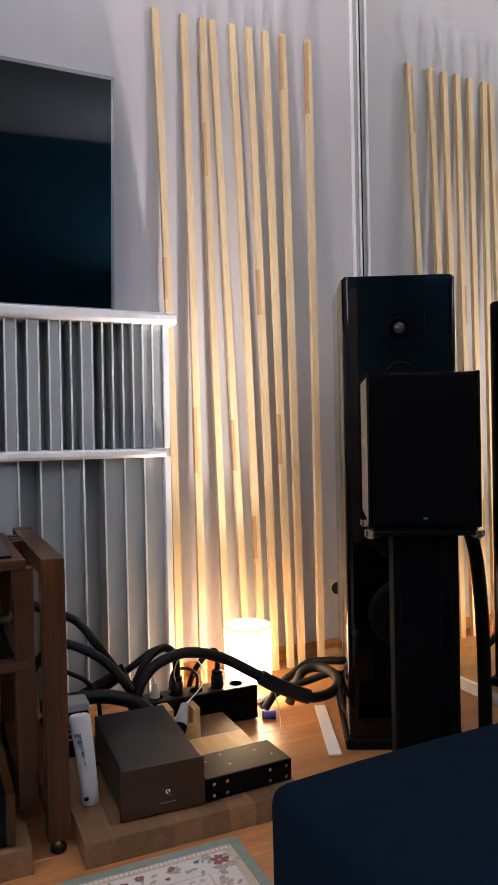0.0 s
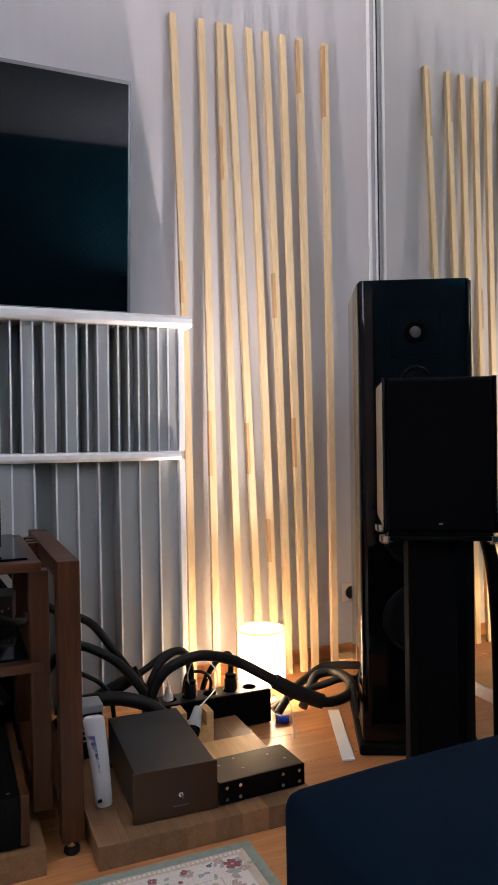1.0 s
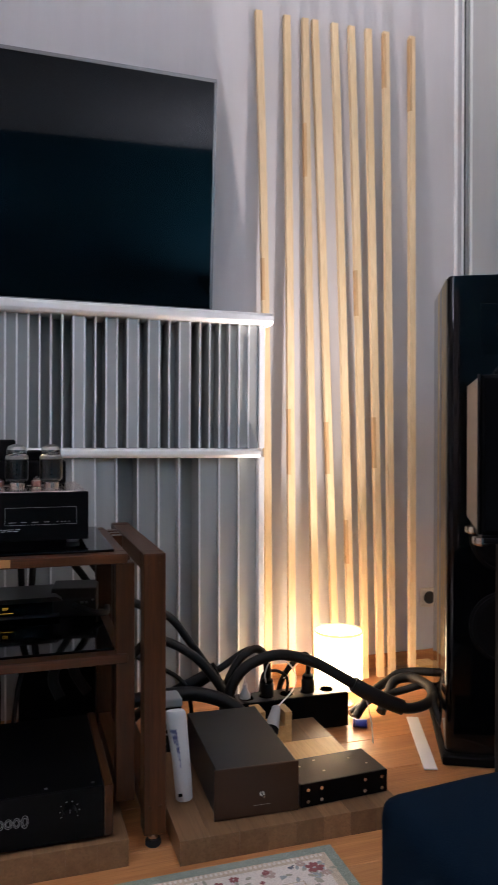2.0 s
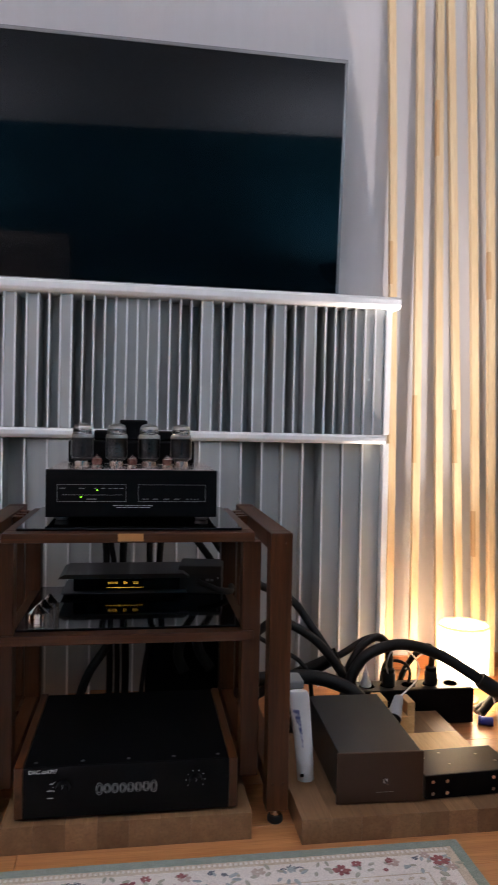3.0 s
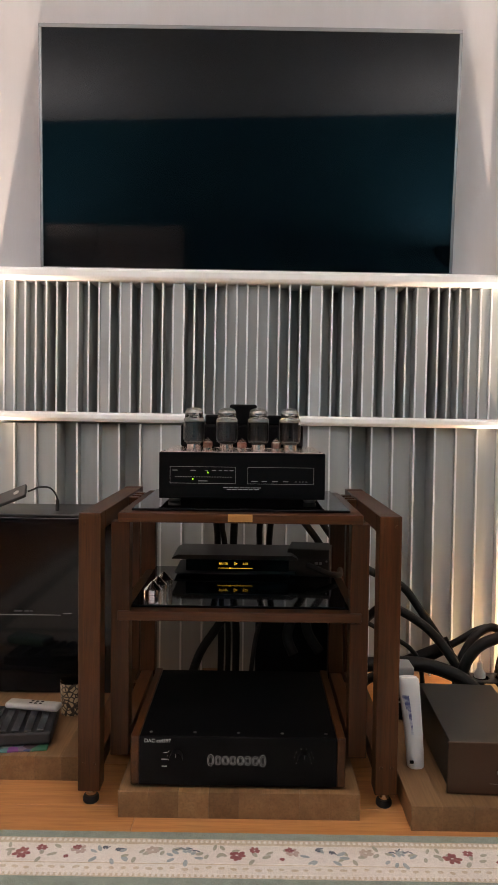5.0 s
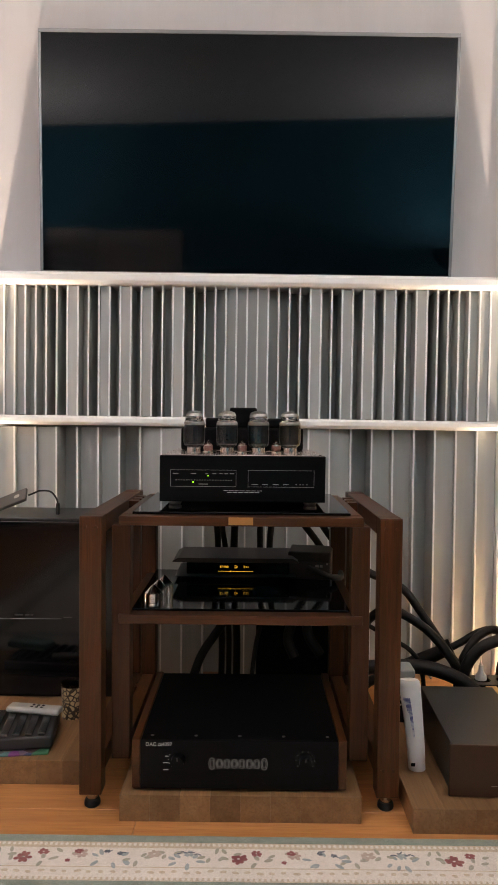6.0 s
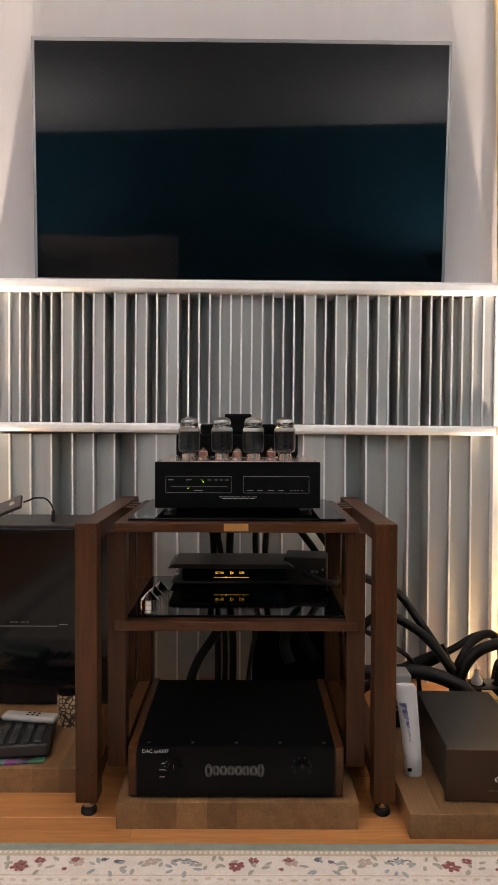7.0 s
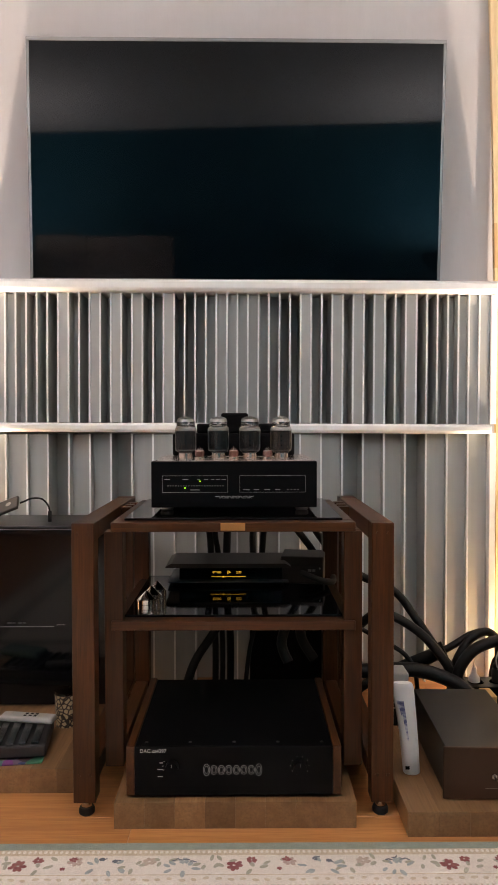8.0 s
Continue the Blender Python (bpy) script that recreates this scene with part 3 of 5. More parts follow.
for x in (0.121, 0.212, 0.299, 0.386):
    b = part("power_tube", lathe(x, TY, [(0.0000, 0.8240), (0.0190, 0.8240), (0.0275, 0.8300), (0.0300, 0.8390), (0.0300, 0.8860), (0.0290, 0.8920), (0.0252, 0.8980), (0.0250, 0.9120), (0.0215, 0.9195), (0.0110, 0.9240), (0.0000, 0.9252), (0.0000, 0.9243), (0.0105, 0.9231), (0.0207, 0.9187), (0.0241, 0.9116), (0.0243, 0.8975), (0.0281, 0.8916), (0.0291, 0.8858), (0.0291, 0.8392), (0.0268, 0.8307), (0.0186, 0.8249), (0.0000, 0.8249)], 28), CLEAR, amp, "clear glass power tube", True)
    part("tube_base", lathe(x, TY, [(0.0, 0.8102), (0.0195, 0.8102), (0.0195, 0.8180), (0.0188, 0.8225), (0.0, 0.8235)], 24), COPPER_STEEL, b, "", True)
    bm = box(x - 0.0185, TY - 0.009, 0.834, x + 0.0185, TY + 0.009, 0.884, 0.004)
    for fx in (-0.0185, -0.006, 0.006, 0.0185):
        rod((x + fx, TY - 0.0094, 0.835), (x + fx, TY - 0.0094, 0.883), 0.0011, seg=6, bm=bm)
    part("anode_plate", bm, ANODE, b)
    for z in (0.846, 0.858, 0.870):
        part("anode_hole", rod((x, TY - 0.0100, z), (x, TY - 0.0090, z), 0.0021, seg=10), BLACK_CLOTH, b)
    bm = rod((x - 0.0195, TY, 0.827), (x - 0.0195, TY, 0.885), 0.0012, seg=6)
    rod((x + 0.0195, TY, 0.827), (x + 0.0195, TY, 0.885), 0.0012, seg=6, bm=bm)
    lathe(x, TY, [(0.0205, 0.8840), (0.0205, 0.8855), (0.0, 0.8855)], 16, bm=bm)
    lathe(x, TY, [(0.0175, 0.9085), (0.0150, 0.9150), (0.0, 0.9200)], 16, bm=bm)
    part("support_wires", bm, STEEL, b)
RED_CERAMIC = plain("red_ceramic", (0.30, 0.10, 0.07), 0.4)
for x in (0.163, 0.255, 0.347):
    b = part("signal_tube", lathe(x, 2.06, [(0.0, 0.8150), (0.0105, 0.8152), (0.0128, 0.820), (0.0128, 0.829), (0.0095, 0.836), (0.0035, 0.8395), (0.0014, 0.8435), (0.0, 0.8440), (0.0, 0.8425), (0.0030, 0.8385), (0.0088, 0.8352), (0.0120, 0.8288), (0.0120, 0.8203), (0.0098, 0.8160), (0.0, 0.8160)], 18), CLEAR, amp, "small glass signal tube", True)
    part("tube_base", lathe(x, 2.06, [(0.0, 0.8102), (0.013, 0.8102), (0.013, 0.8148), (0.0, 0.8148)], 18), COPPER_STEEL, b, "copper-toned socket", True)
    part("anode_plate", box(x - 0.006, 2.055, 0.8175, x + 0.006, 2.065, 0.829, 0.001), RED_CERAMIC, b, "reddish inner plate")
part("transformer_cover", box(0.072, 2.235, 0.8102, 0.432, 2.325, 0.876, 0.006), BLACK_SATIN, amp, "black transformer cover")
for x, w, z in ((0.163, 0.020, 0.905), (0.255, 0.040, 0.936), (0.347, 0.022, 0.905)):
    part("transformer_cover", box(x - w, 2.24, 0.8765, x + w, 2.32, z, 0.006, 3), BLACK_SATIN, amp, "black transformer cover")

# ---- streamer, its supply and the spikes on the middle glass ----
GM = 0.4445
streamer = thing("network_streamer", (0.237, 2.15, GM), "black network streamer with an amber display", "streamer")
SY = 2.15
part("body", box(0.098, SY + 0.004, 0.460, 0.392, SY + 0.165, 0.494, 0.003), BLACK_METAL, streamer)
# the lid's brown stands for walnut reflected in black metal
part("lid", prism([(0.058, 0.4952), (0.060, 0.4995), (0.075, 0.5075), (0.400, 0.5075), (0.415, 0.4995), (0.417, 0.4952)], SY - 0.006, SY + 0.17, "y", 0.001), plain("brown_sheen_aluminium", (0.042, 0.027, 0.020), 0.34, 0.2, 0.1, 220, 0.04), streamer, "overhanging black lid, tinted brown for reflected walnut")
part("base_plate", box(0.066, SY - 0.010, 0.4535, 0.409, SY + 0.168, 0.4572, 0.001), plain("dark_grey_metal", (0.09, 0.09, 0.095), 0.35, 0.6, 0.1, 200), streamer, "thin dark grey base plate")
part("display", box(0.100, SY, 0.4615, 0.390, SY + 0.0035, 0.493, 0.0008), SMOKED, streamer, "black display window")
for x in (0.09, 0.385):
    for y in (SY + 0.02, SY + 0.14):
        part("foot", lathe(x, y, [(0.0, GM), (0.010, GM), (0.012, 0.4533), (0.0, 0.4533)], 16), RUBBER, streamer)
words("87/100", (0.193, SY - 0.0005, 0.4795), 0.0088, AMBER, streamer, "digits")
words("2:23", (0.260, SY - 0.0005, 0.4795), 0.0088, AMBER, streamer, "digits")
play = bmesh.new()
for (px, pz), (qx, qz) in zip(((0.236, 0.4785), (0.236, 0.4865), (0.2445, 0.4825)), ((0.236, 0.4865), (0.2445, 0.4825), (0.236, 0.4785))):
    rod((px, SY - 0.0005, pz), (qx, SY - 0.0005, qz), 0.0006, seg=6, bm=play)
part("play_symbol", play, AMBER, streamer)
bm = box(0.188, SY - 0.0008, 0.4690, 0.288, SY - 0.0002, 0.4700)
box(0.2215, SY - 0.0010, 0.4675, 0.2255, SY - 0.0002, 0.4715, bm=bm)
part("progress_line", bm, AMBER, streamer)

supply = thing("power_adapter", (0.47, 2.2, GM), "black power adapter with small printed marks", "adapter")
ADAPTER_BROWN = plain("brown_black_plastic", (0.020, 0.0135, 0.010), 0.42, 0, 0.2)
wedge = prism([(2.165, GM), (2.165, GM + 0.052), (2.200, GM + 0.072), (2.300, GM + 0.076), (2.300, GM)], 0.392, 0.518, "x", 0.004)
part("body", turn_about(wedge, (0.465, 2.22, GM), rz=-9), ADAPTER_BROWN, supply, "dark brown plastic case")
for px, w in ((0.474, 0.010), (0.487, 0.008)):
    part("printed_bar", turn_about(box(px, 2.1635, GM + 0.036, px + w, 2.1645, GM + 0.043), (0.465, 2.22, GM), rz=-9), MARK_GREY, supply)
part("screw", turn_about(rod((0.508, 2.1625, GM + 0.046), (0.508, 2.1645, GM + 0.046), 0.0028, seg=10), (0.465, 2.22, GM), rz=-9), STEEL, supply)
part("plug", tube([(0.445, 2.150, GM + 0.036), (0.47, 2.125, GM + 0.030), (0.505, 2.12, GM + 0.018), (0.535, 2.15, GM + 0.010), (0.545, 2.22, GM + 0.009)], 0.0085), RUBBER, supply)

for x, y in ((0.044, 1.866), (0.050, 1.918), (0.058, 1.972)):
    sp = thing("spike_foot", (x, y, GM), "polished steel isolation spike", "spike", "loose spikes on the glass shelf")
    ribs = [(0.0, GM)]
    for k in range(3):
        ribs += [(0.0225, GM + 0.011 * k), (0.0225, GM + 0.011 * k + 0.0095), (0.0208, GM + 0.011 * k + 0.0100), (0.0208, GM + 0.011 * k + 0.0108)]
    part("body", lathe(x, y, ribs + [(0.0, GM + 0.033)], 32), CHROME, sp, "", True)
    part("point", lathe(x, y, [(0.0218, GM + 0.0332), (0.004, GM + 0.050), (0.0, GM + 0.053)], 32), CHROME, sp, "", True)

# ---- butcher-block platforms ----


def platform(x0, x1, y0, y1, height, label, staves):
    ob = thing("platform", ((x0 + x1) / 2, y0, 0), label, "platform", "butcher-block platforms")
    for k in range(staves):
        a, b = x0 + (x1 - x0) * k / staves, x0 + (x1 - x0) * (k + 1) / staves
        part("stave", box(a + 0.00005, y0 + 0.0004 * (k % 2), 0.0, b - 0.00005, y1, height, 0.0004, 1), BLOCK_OAK, ob)
    return ob


platform(-0.008, 0.534, 1.700, 2.24, 0.060, "thick oak butcher-block platform on the floor", 8)
platform(0.641, 1.190, 1.664, 2.225, 0.055, "thick oak butcher-block platform under power supplies", 8)
platform(-0.70, -0.112, 1.857, 2.52, 0.060, "thick oak butcher-block platform under the black cabinet", 9)

# ---- converter on the platform ----
dac = thing("converter", (0.26, 1.715, 0.060), "black digital converter with walnut side cheeks", "hi-fi component")
DX0, DX1, DZ0, DZ1 = 0.017, 0.502, 0.068, 0.179
for a, b in ((DX0, DX0 + 0.019), (DX1 - 0.019, DX1)):
    part("side_cheek", box(a, 1.7145, DZ0, b, 2.15, DZ1 + 0.001, 0.003), WALNUT_Y, dac, "walnut side cheek")
part("case", box(DX0 + 0.0195, 1.7225, DZ0, DX1 - 0.0195, 2.145, DZ1 - 0.002, 0.002), BLACK_SATIN, dac)
part("front_panel", box(DX0 + 0.0195, 1.7150, DZ0, DX1 - 0.0195, 1.7220, DZ1, 0.0015), BLACK_METAL, dac, "black front panel")
for x in (0.06, 0.16, 0.26, 0.36, 0.46):
    part("screw", lathe(x, 1.742, [(0.004, DZ1 - 0.0019), (0.004, DZ1 - 0.001), (0.0, DZ1 - 0.0006)], 12), STEEL, dac)
for x in (0.06, 0.46):
    for y in (1.76, 2.10):
        part("foot", lathe(x, y, [(0.0, 0.0602), (0.02, 0.0602), (0.02, 0.0678), (0.0, 0.0678)], 18), RUBBER, dac)
words("DAC cs4397", (0.048, 1.7146, 0.1655), 0.0115, MARK_WHITE, dac)
for x in (0.121, 0.408):
    k = part("knob", rod((x, 1.6965, 0.135), (x, 1.7148, 0.135), 0.0145, seg=28), BLACK_METAL, dac, "black rotary knob")
    part("pointer", box(x - 0.0006, 1.6958, 0.1395, x + 0.0006, 1.6966, 0.147), MARK_GREY, k)
marks = bmesh.new()
for z, w in ((0.1415, 0.008), (0.1265, 0.013), (0.1105, 0.012)):
    box(0.100 - w, 1.7142, z, 0.100, 1.7149, z + 0.0016, bm=marks)
for a in (150, 180, 205, 230):
    ax, az = 0.121 + 0.021 * math.cos(radians(a)), 0.135 + 0.021 * math.sin(radians(a))
    box(ax - 0.0008, 1.7142, az - 0.0008, ax + 0.0008, 1.7149, az + 0.0008, bm=marks)
for a in range(0, 360, 36):
    ax, az = 0.408 + 0.021 * math.cos(radians(a)), 0.135 + 0.021 * math.sin(radians(a))
    box(ax - 0.0008, 1.7142, az - 0.0008, ax + 0.0008, 1.7149, az + 0.0008, bm=marks)
tagged(part("printed_marks", marks, MARK_WHITE, dac, "small printed scale marks"), kind="stuff")
logo = bmesh.new()
for k in range(8):
    cx, tall = 0.198 + k * 0.0168, 0.0135 if k in (0, 7) else 0.0105
    for r in (1.0, 0.62):
        for q in range(14):
            a, b = q * math.tau / 14, (q + 1) * math.tau / 14
            w = 0.0006
            p0, p1 = (cx + 0.0072 * r * math.cos(a), 0.126 + tall * r * math.sin(a)), (cx + 0.0072 * r * math.cos(b), 0.126 + tall * r * math.sin(b))
            rod((p0[0], 1.7146, p0[1]), (p1[0], 1.7146, p1[1]), w, seg=4, bm=logo)
part("maker_mark", logo, MARK_GREY, dac, "grey outlined ornamental mark")

# ---- supplies on the east platform ----
PT = 0.055
psu = thing("power_supply", (0.83, 1.74, PT), "power supply case with a bronze front and dark lid", "power supply")
part("case", turn_about(box(0.738, 1.722, PT + 0.005, 0.935, 2.08, 0.173, 0.002), (0.738, 1.72, PT), rz=-2), DARK_TOP, psu, "dark grey steel case")
part("front_panel", turn_about(box(0.732, 1.714, PT + 0.003, 0.938, 1.7215, 0.1755, 0.0015), (0.738, 1.72, PT), rz=-2), BRONZE, psu, "bronze-brown front panel")
b = turn_about(rod((0.845, 1.708, 0.112), (0.845, 1.7138, 0.112), 0.0065, seg=6), (0.738, 1.72, PT), rz=-2)
sw = part("toggle_switch", b, CHROME, psu, "steel toggle switch")
part("lever", turn_about(rod((0.845, 1.7078, 0.112), (0.847, 1.697, 0.109), 0.0022, seg=10), (0.738, 1.72, PT), rz=-2), CHROME, sw)
part("printed_bar", turn_about(box(0.826, 1.7132, 0.083, 0.866, 1.7139, 0.0838), (0.738, 1.72, PT), rz=-2), MARK_GREY, psu)
for x, y in ((0.755, 1.75), (0.92, 1.75), (0.755, 2.05), (0.92, 2.05)):
    part("foot", lathe(x, y - 0.01, [(0.0, PT), (0.012, PT), (0.012, PT + 0.0049), (0.0, PT + 0.0049)], 14), RUBBER, psu)

small = thing("power_filter", (1.07, 1.74, PT), "flat black power filter box with bright screws", "power supply")
SB, SR = (0.945, 1.715, PT), 3.0
part("case", turn_about(box(0.945, 1.715, PT + 0.003, 1.182, 1.842, 0.113, 0.002), SB, rz=SR), DARK_TOP, small, "black powder-coated case")
part("front_panel", turn_about(box(0.945, 1.712, PT + 0.003, 1.182, 1.7146, 0.113, 0.001), SB, rz=SR), BLACK_METAL, small)
for x in (0.963, 0.999, 1.118, 1.165):
    for z in (0.071, 0.099):
        part("screw", turn_about(rod((x, 1.709, z), (x, 1.7118, z), 0.0045, 0.0045, 12), SB, rz=SR), CHROME, small)
for x, y in ((0.98, 1.80), (1.03, 1.76), (1.12, 1.80), (1.15, 1.76), (1.03, 1.82)):
    part("screw", turn_about(lathe(x, y, [(0.0035, 0.1132), (0.0035, 0.1138), (0.0, 0.1142)], 10), SB, rz=SR), STEEL, small)
part("sticker", turn_about(box(0.955, 1.818, 0.1131, 0.980, 1.834, 0.1134), SB, rz=SR), plain("olive_sticker", (0.22, 0.24, 0.06), 0.6), small, "small olive sticker")
for x in (0.97, 1.16):
    for y in (1.75, 1.82):
        part("foot", lathe(x, y, [(0.0, PT), (0.010, PT), (0.010, PT + 0.0029), (0.0, PT + 0.0029)], 12), RUBBER, small)

strip = thing("power_strip", (1.14, 2.25, 0), "long black mains distribution box with sockets", "power strip")
part("case", box(0.935, 2.245, 0.004, 1.325, 2.335, 0.112, 0.003), BLACK_SATIN, strip)
part("top_panel", box(0.938, 2.248, 0.1122, 1.322, 2.332, 0.1142, 0.0008), DARK_TOP, strip, "dark metal socket panel")
for x in (0.99, 1.055, 1.125, 1.195, 1.265):
    s = part("socket", lathe(x, 2.29, [(0.020, 0.1144), (0.022, 0.1155), (0.024, 0.1144)], 24), BLACK_GLOSS, strip)
for x in (0.97, 1.29):
    part("foot", lathe(x, 2.29, [(0.0, 0.0), (0.012, 0.0), (0.012, 0.0038), (0.0, 0.0038)], 12), RUBBER, strip)
for x in (1.060, 1.200):
    pl = thing("mains_plug", (x, 2.29, 0.1156), "large round black mains plug in the power strip", "plug", "mains plugs")
    part("body", lathe(x, 2.29, [(0.0, 0.1156), (0.020, 0.1156), (0.021, 0.122), (0.021, 0.150), (0.017, 0.156), (0.017, 0.168), (0.011, 0.172), (0.0, 0.172)], 24), RUBBER, pl, "", True)
    part("clamp_ring", lathe(x, 2.29, [(0.0178, 0.158), (0.0186, 0.160), (0.0186, 0.165), (0.0178, 0.167)], 24), BLACK_METAL, pl)

wb = thing("wood_block", (0.99, 2.08, PT), "notched plywood block holding a grey plug", "block")
part("block", box(0.945, 2.06, PT, 1.056, 2.125, PT + 0.055, 0.001), PALE_WOOD, wb)
part("cheek", box(0.945, 2.06, PT + 0.0552, 0.975, 2.125, PT + 0.102, 0.001), PALE_WOOD, wb)
part("cheek", box(1.034, 2.06, PT + 0.0552, 1.056, 2.125, PT + 0.094, 0.001), PALE_WOOD, wb)
# pale sheet added on the platform top, lighter than its staves
board = thing("pale_sheet", (1.06, 1.95, PT), "pale wood sheet lying on the butcher block", "board")
part("sheet", box(0.945, 1.862, PT, 1.180, 2.055, PT + 0.009, 0.001), PALE_WOOD, board)
gp = thing("plug", (1.0, 2.02, PT + 0.06), "round grey mains plug leaning on the wood block", "plug")
part("body", rod((0.985, 2.035, PT + 0.062), (1.018, 2.088, PT + 0.098), 0.021, 0.013, 20), GREY_PLASTIC, gp, "", True)
part("pin_face", rod((0.972, 2.013, PT + 0.048), (0.9845, 2.034, PT + 0.0615), 0.019, 0.0205, 20), BLACK_SATIN, gp)

# ---- speakers ----


def set_down(ob, at, rz):
    ob.matrix_world = pose(*at, 0, 0, rz)


fs = thing("floorstanding_speaker", (0, 0, 0), "tall gloss black floorstanding loudspeaker with rounded shoulders", "loudspeaker")
FW, FD, FH = 0.168, 0.40, 1.409
bm = box(-FW, 0, 0.030, FW, FD, FH)
edges = [e for e in bm.edges if abs(e.verts[0].co.z - e.verts[1].co.z) > 0.5]
bmesh.ops.bevel(bm, geom=edges, offset=0.022, segments=4, profile=0.5, affect="EDGES")
bmesh.ops.bevel(bm, geom=[e for e in bm.edges if min(v.co.z for v in e.verts) > FH - 0.001], offset=0.006, segments=2, affect="EDGES")
part("cabinet", bm, BLACK_GLOSS, fs, "gloss black lacquered cabinet", True)
part("plinth", box(-FW - 0.012, -0.02, 0.0, FW + 0.012, FD + 0.01, 0.0298, 0.006), BLACK_SATIN, fs)


def driver(z, r, parent, cone):
    ring = bmesh.new()
    lathe(0, 0, [(r, 0.0), (r, 0.004), (r * 0.93, 0.006), (r * 0.90, 0.002), (r * 0.90, 0.0)], 36, bm=ring)
    bmesh.ops.transform(ring, matrix=pose(0, -0.0002, z, 90), verts=ring.verts)
    d = part("driver", ring, BLACK_METAL, parent, "", True)
    c = lathe(0, 0, [(r * 0.89, 0.001), (r * 0.80, 0.004), (r * 0.72, 0.001), (r * 0.30, -0.0 + 0.0006), (r * 0.22, 0.004), (0.0, 0.007)], 36)
    bmesh.ops.transform(c, matrix=pose(0, -0.0002, z, 90), verts=c.verts)
    part("cone", c, cone, d, "", True)


driver(1.252, 0.034, fs, BLACK_CLOTH)
dome = lathe(0, 0, [(0.017, 0.0045), (0.0155, 0.008), (0.009, 0.0115), (0.0, 0.0125)], 24)
bmesh.ops.transform(dome, matrix=pose(0, 0, 1.252, 90), verts=dome.verts)
part("tweeter_dome", dome, plain("grey_dome", (0.055, 0.055, 0.06), 0.5, 0.2), fs, "pale grey tweeter dome", True)
outline(-0.075, 1.178, 0.075, 1.326, -0.0008, 0.0010, BLACK_METAL, fs, "baffle_edge")
driver(1.108, 0.046, fs, BLACK_SATIN)
driver(0.66, 0.105, fs, BLACK_SATIN)
driver(0.40, 0.105, fs, BLACK_SATIN)
set_down(fs, (1.631, 1.850, 0), -26.6)

stand = thing("speaker_stand", (0, 0, 0), "black speaker stand with twin pillars and curved rear legs", "stand")
part("base_plate", box(-0.15, -0.03, 0.0, 0.15, 0.27, 0.022, 0.004), BLACK_SATIN, stand)
part("top_plate", box(-0.115, 0.0, 0.708, 0.115, 0.24, 0.7195, 0.003), BLACK_SATIN, stand)
col = prism([(-0.070, 0.048), (-0.056, 0.030), (0.068, 0.030), (0.082, 0.048), (0.082, 0.165), (-0.070, 0.165)], 0.0222, 0.7078, "z", 0.003)
part("pillar", col, BLACK_CLOTH, stand, "broad black pillar with chamfered corners")
part("cover_strip", box(0.036, 0.0265, 0.0222, 0.058, 0.0298, 0.7078, 0.001), BLACK_GLOSS, stand)
for sx in (-0.118, 0.118):
    for y in (0.02, 0.22):
        part("corner_mount", lathe(sx, y, [(0.0, 0.7005), (0.012, 0.7005), (0.019, 0.706), (0.019, 0.7195), (0.0, 0.7195)], 22), CHROME, stand, "chrome corner mount", True)
part("curved_leg", tube([(0.125, 0.16, 0.715), (0.150, 0.18, 0.62), (0.166, 0.20, 0.45), (0.170, 0.20, 0.22), (0.168, 0.20, 0.0)], 0.0175, 12), BLACK_SATIN, stand, "", True)
set_down(stand, (1.388, 1.427, 0), -30)

mon = thing("bookshelf_speaker", (0, 0, 0), "black bookshelf loudspeaker with silver side panels", "loudspeaker")
part("cabinet", box(-0.118, 0.0, 0.726, 0.118, 0.30, 1.0835, 0.003), BLACK_SATIN, mon)
for sx in (-1, 1):
    part("side_panel", box(min(sx * 0.1182, sx * 0.127), 0.012, 0.735, max(sx * 0.1182, sx * 0.127), 0.298, 1.079, 0.003), plain("champagne_lacquer", (0.23, 0.195, 0.165), 0.3, 0.3), mon, "satin champagne side panel")
    part("edge_post", rod((sx * 0.1225, 0.006, 0.728), (sx * 0.1225, 0.006, 1.085), 0.0058, seg=14), BLACK_GLOSS, mon, "", True)
part("grille", box(-0.115, -0.012, 0.735, 0.115, -0.0005, 1.078, 0.004), BLACK_CLOTH, mon, "black cloth grille")
part("badge", box(-0.005, -0.0135, 0.748, 0.004, -0.0122, 0.752), MARK_GREY, mon)
part("foot_plate", box(-0.118, 0.004, 0.7197, 0.118, 0.296, 0.7258, 0.001), BLACK_METAL, mon)
set_down(mon, (1.388, 1.427, 0), -30)

# ---- upholstered pouf ----
pouf = thing("ottoman", (1.28, 0.72, 0), "low navy blue upholstered ottoman with rounded edges", "ottoman")
bm = box(0.815, 0.30, 0.075, 1.78, 1.090, 0.425)
bmesh.ops.subdivide_edges(bm, edges=bm.edges, cuts=5, use_grid_fill=True)
for v in bm.verts:
    u, w = (v.co.x - 1.2975) / 0.4825, (v.co.y - 0.695) / 0.395
    if v.co.z > 0.3:
        v.co.z += 0.030 * (1 - u * u) * (1 - 0.75 * w * w) + 0.010 * u
    v.co += Vector((noise.noise(v.co * 5), noise.noise(v.co * 5 + Vector((7, 0, 0))), noise.noise(v.co * 5 + Vector((0, 9, 0))))) * 0.004
bmesh.ops.bevel(bm, geom=[e for e in bm.edges if len(e.link_faces) == 2 and e.calc_face_angle(0) > 0.8], offset=0.028, segments=4, profile=0.5, affect="EDGES")
part("cushion", bm, NAVY, pouf, "", True)
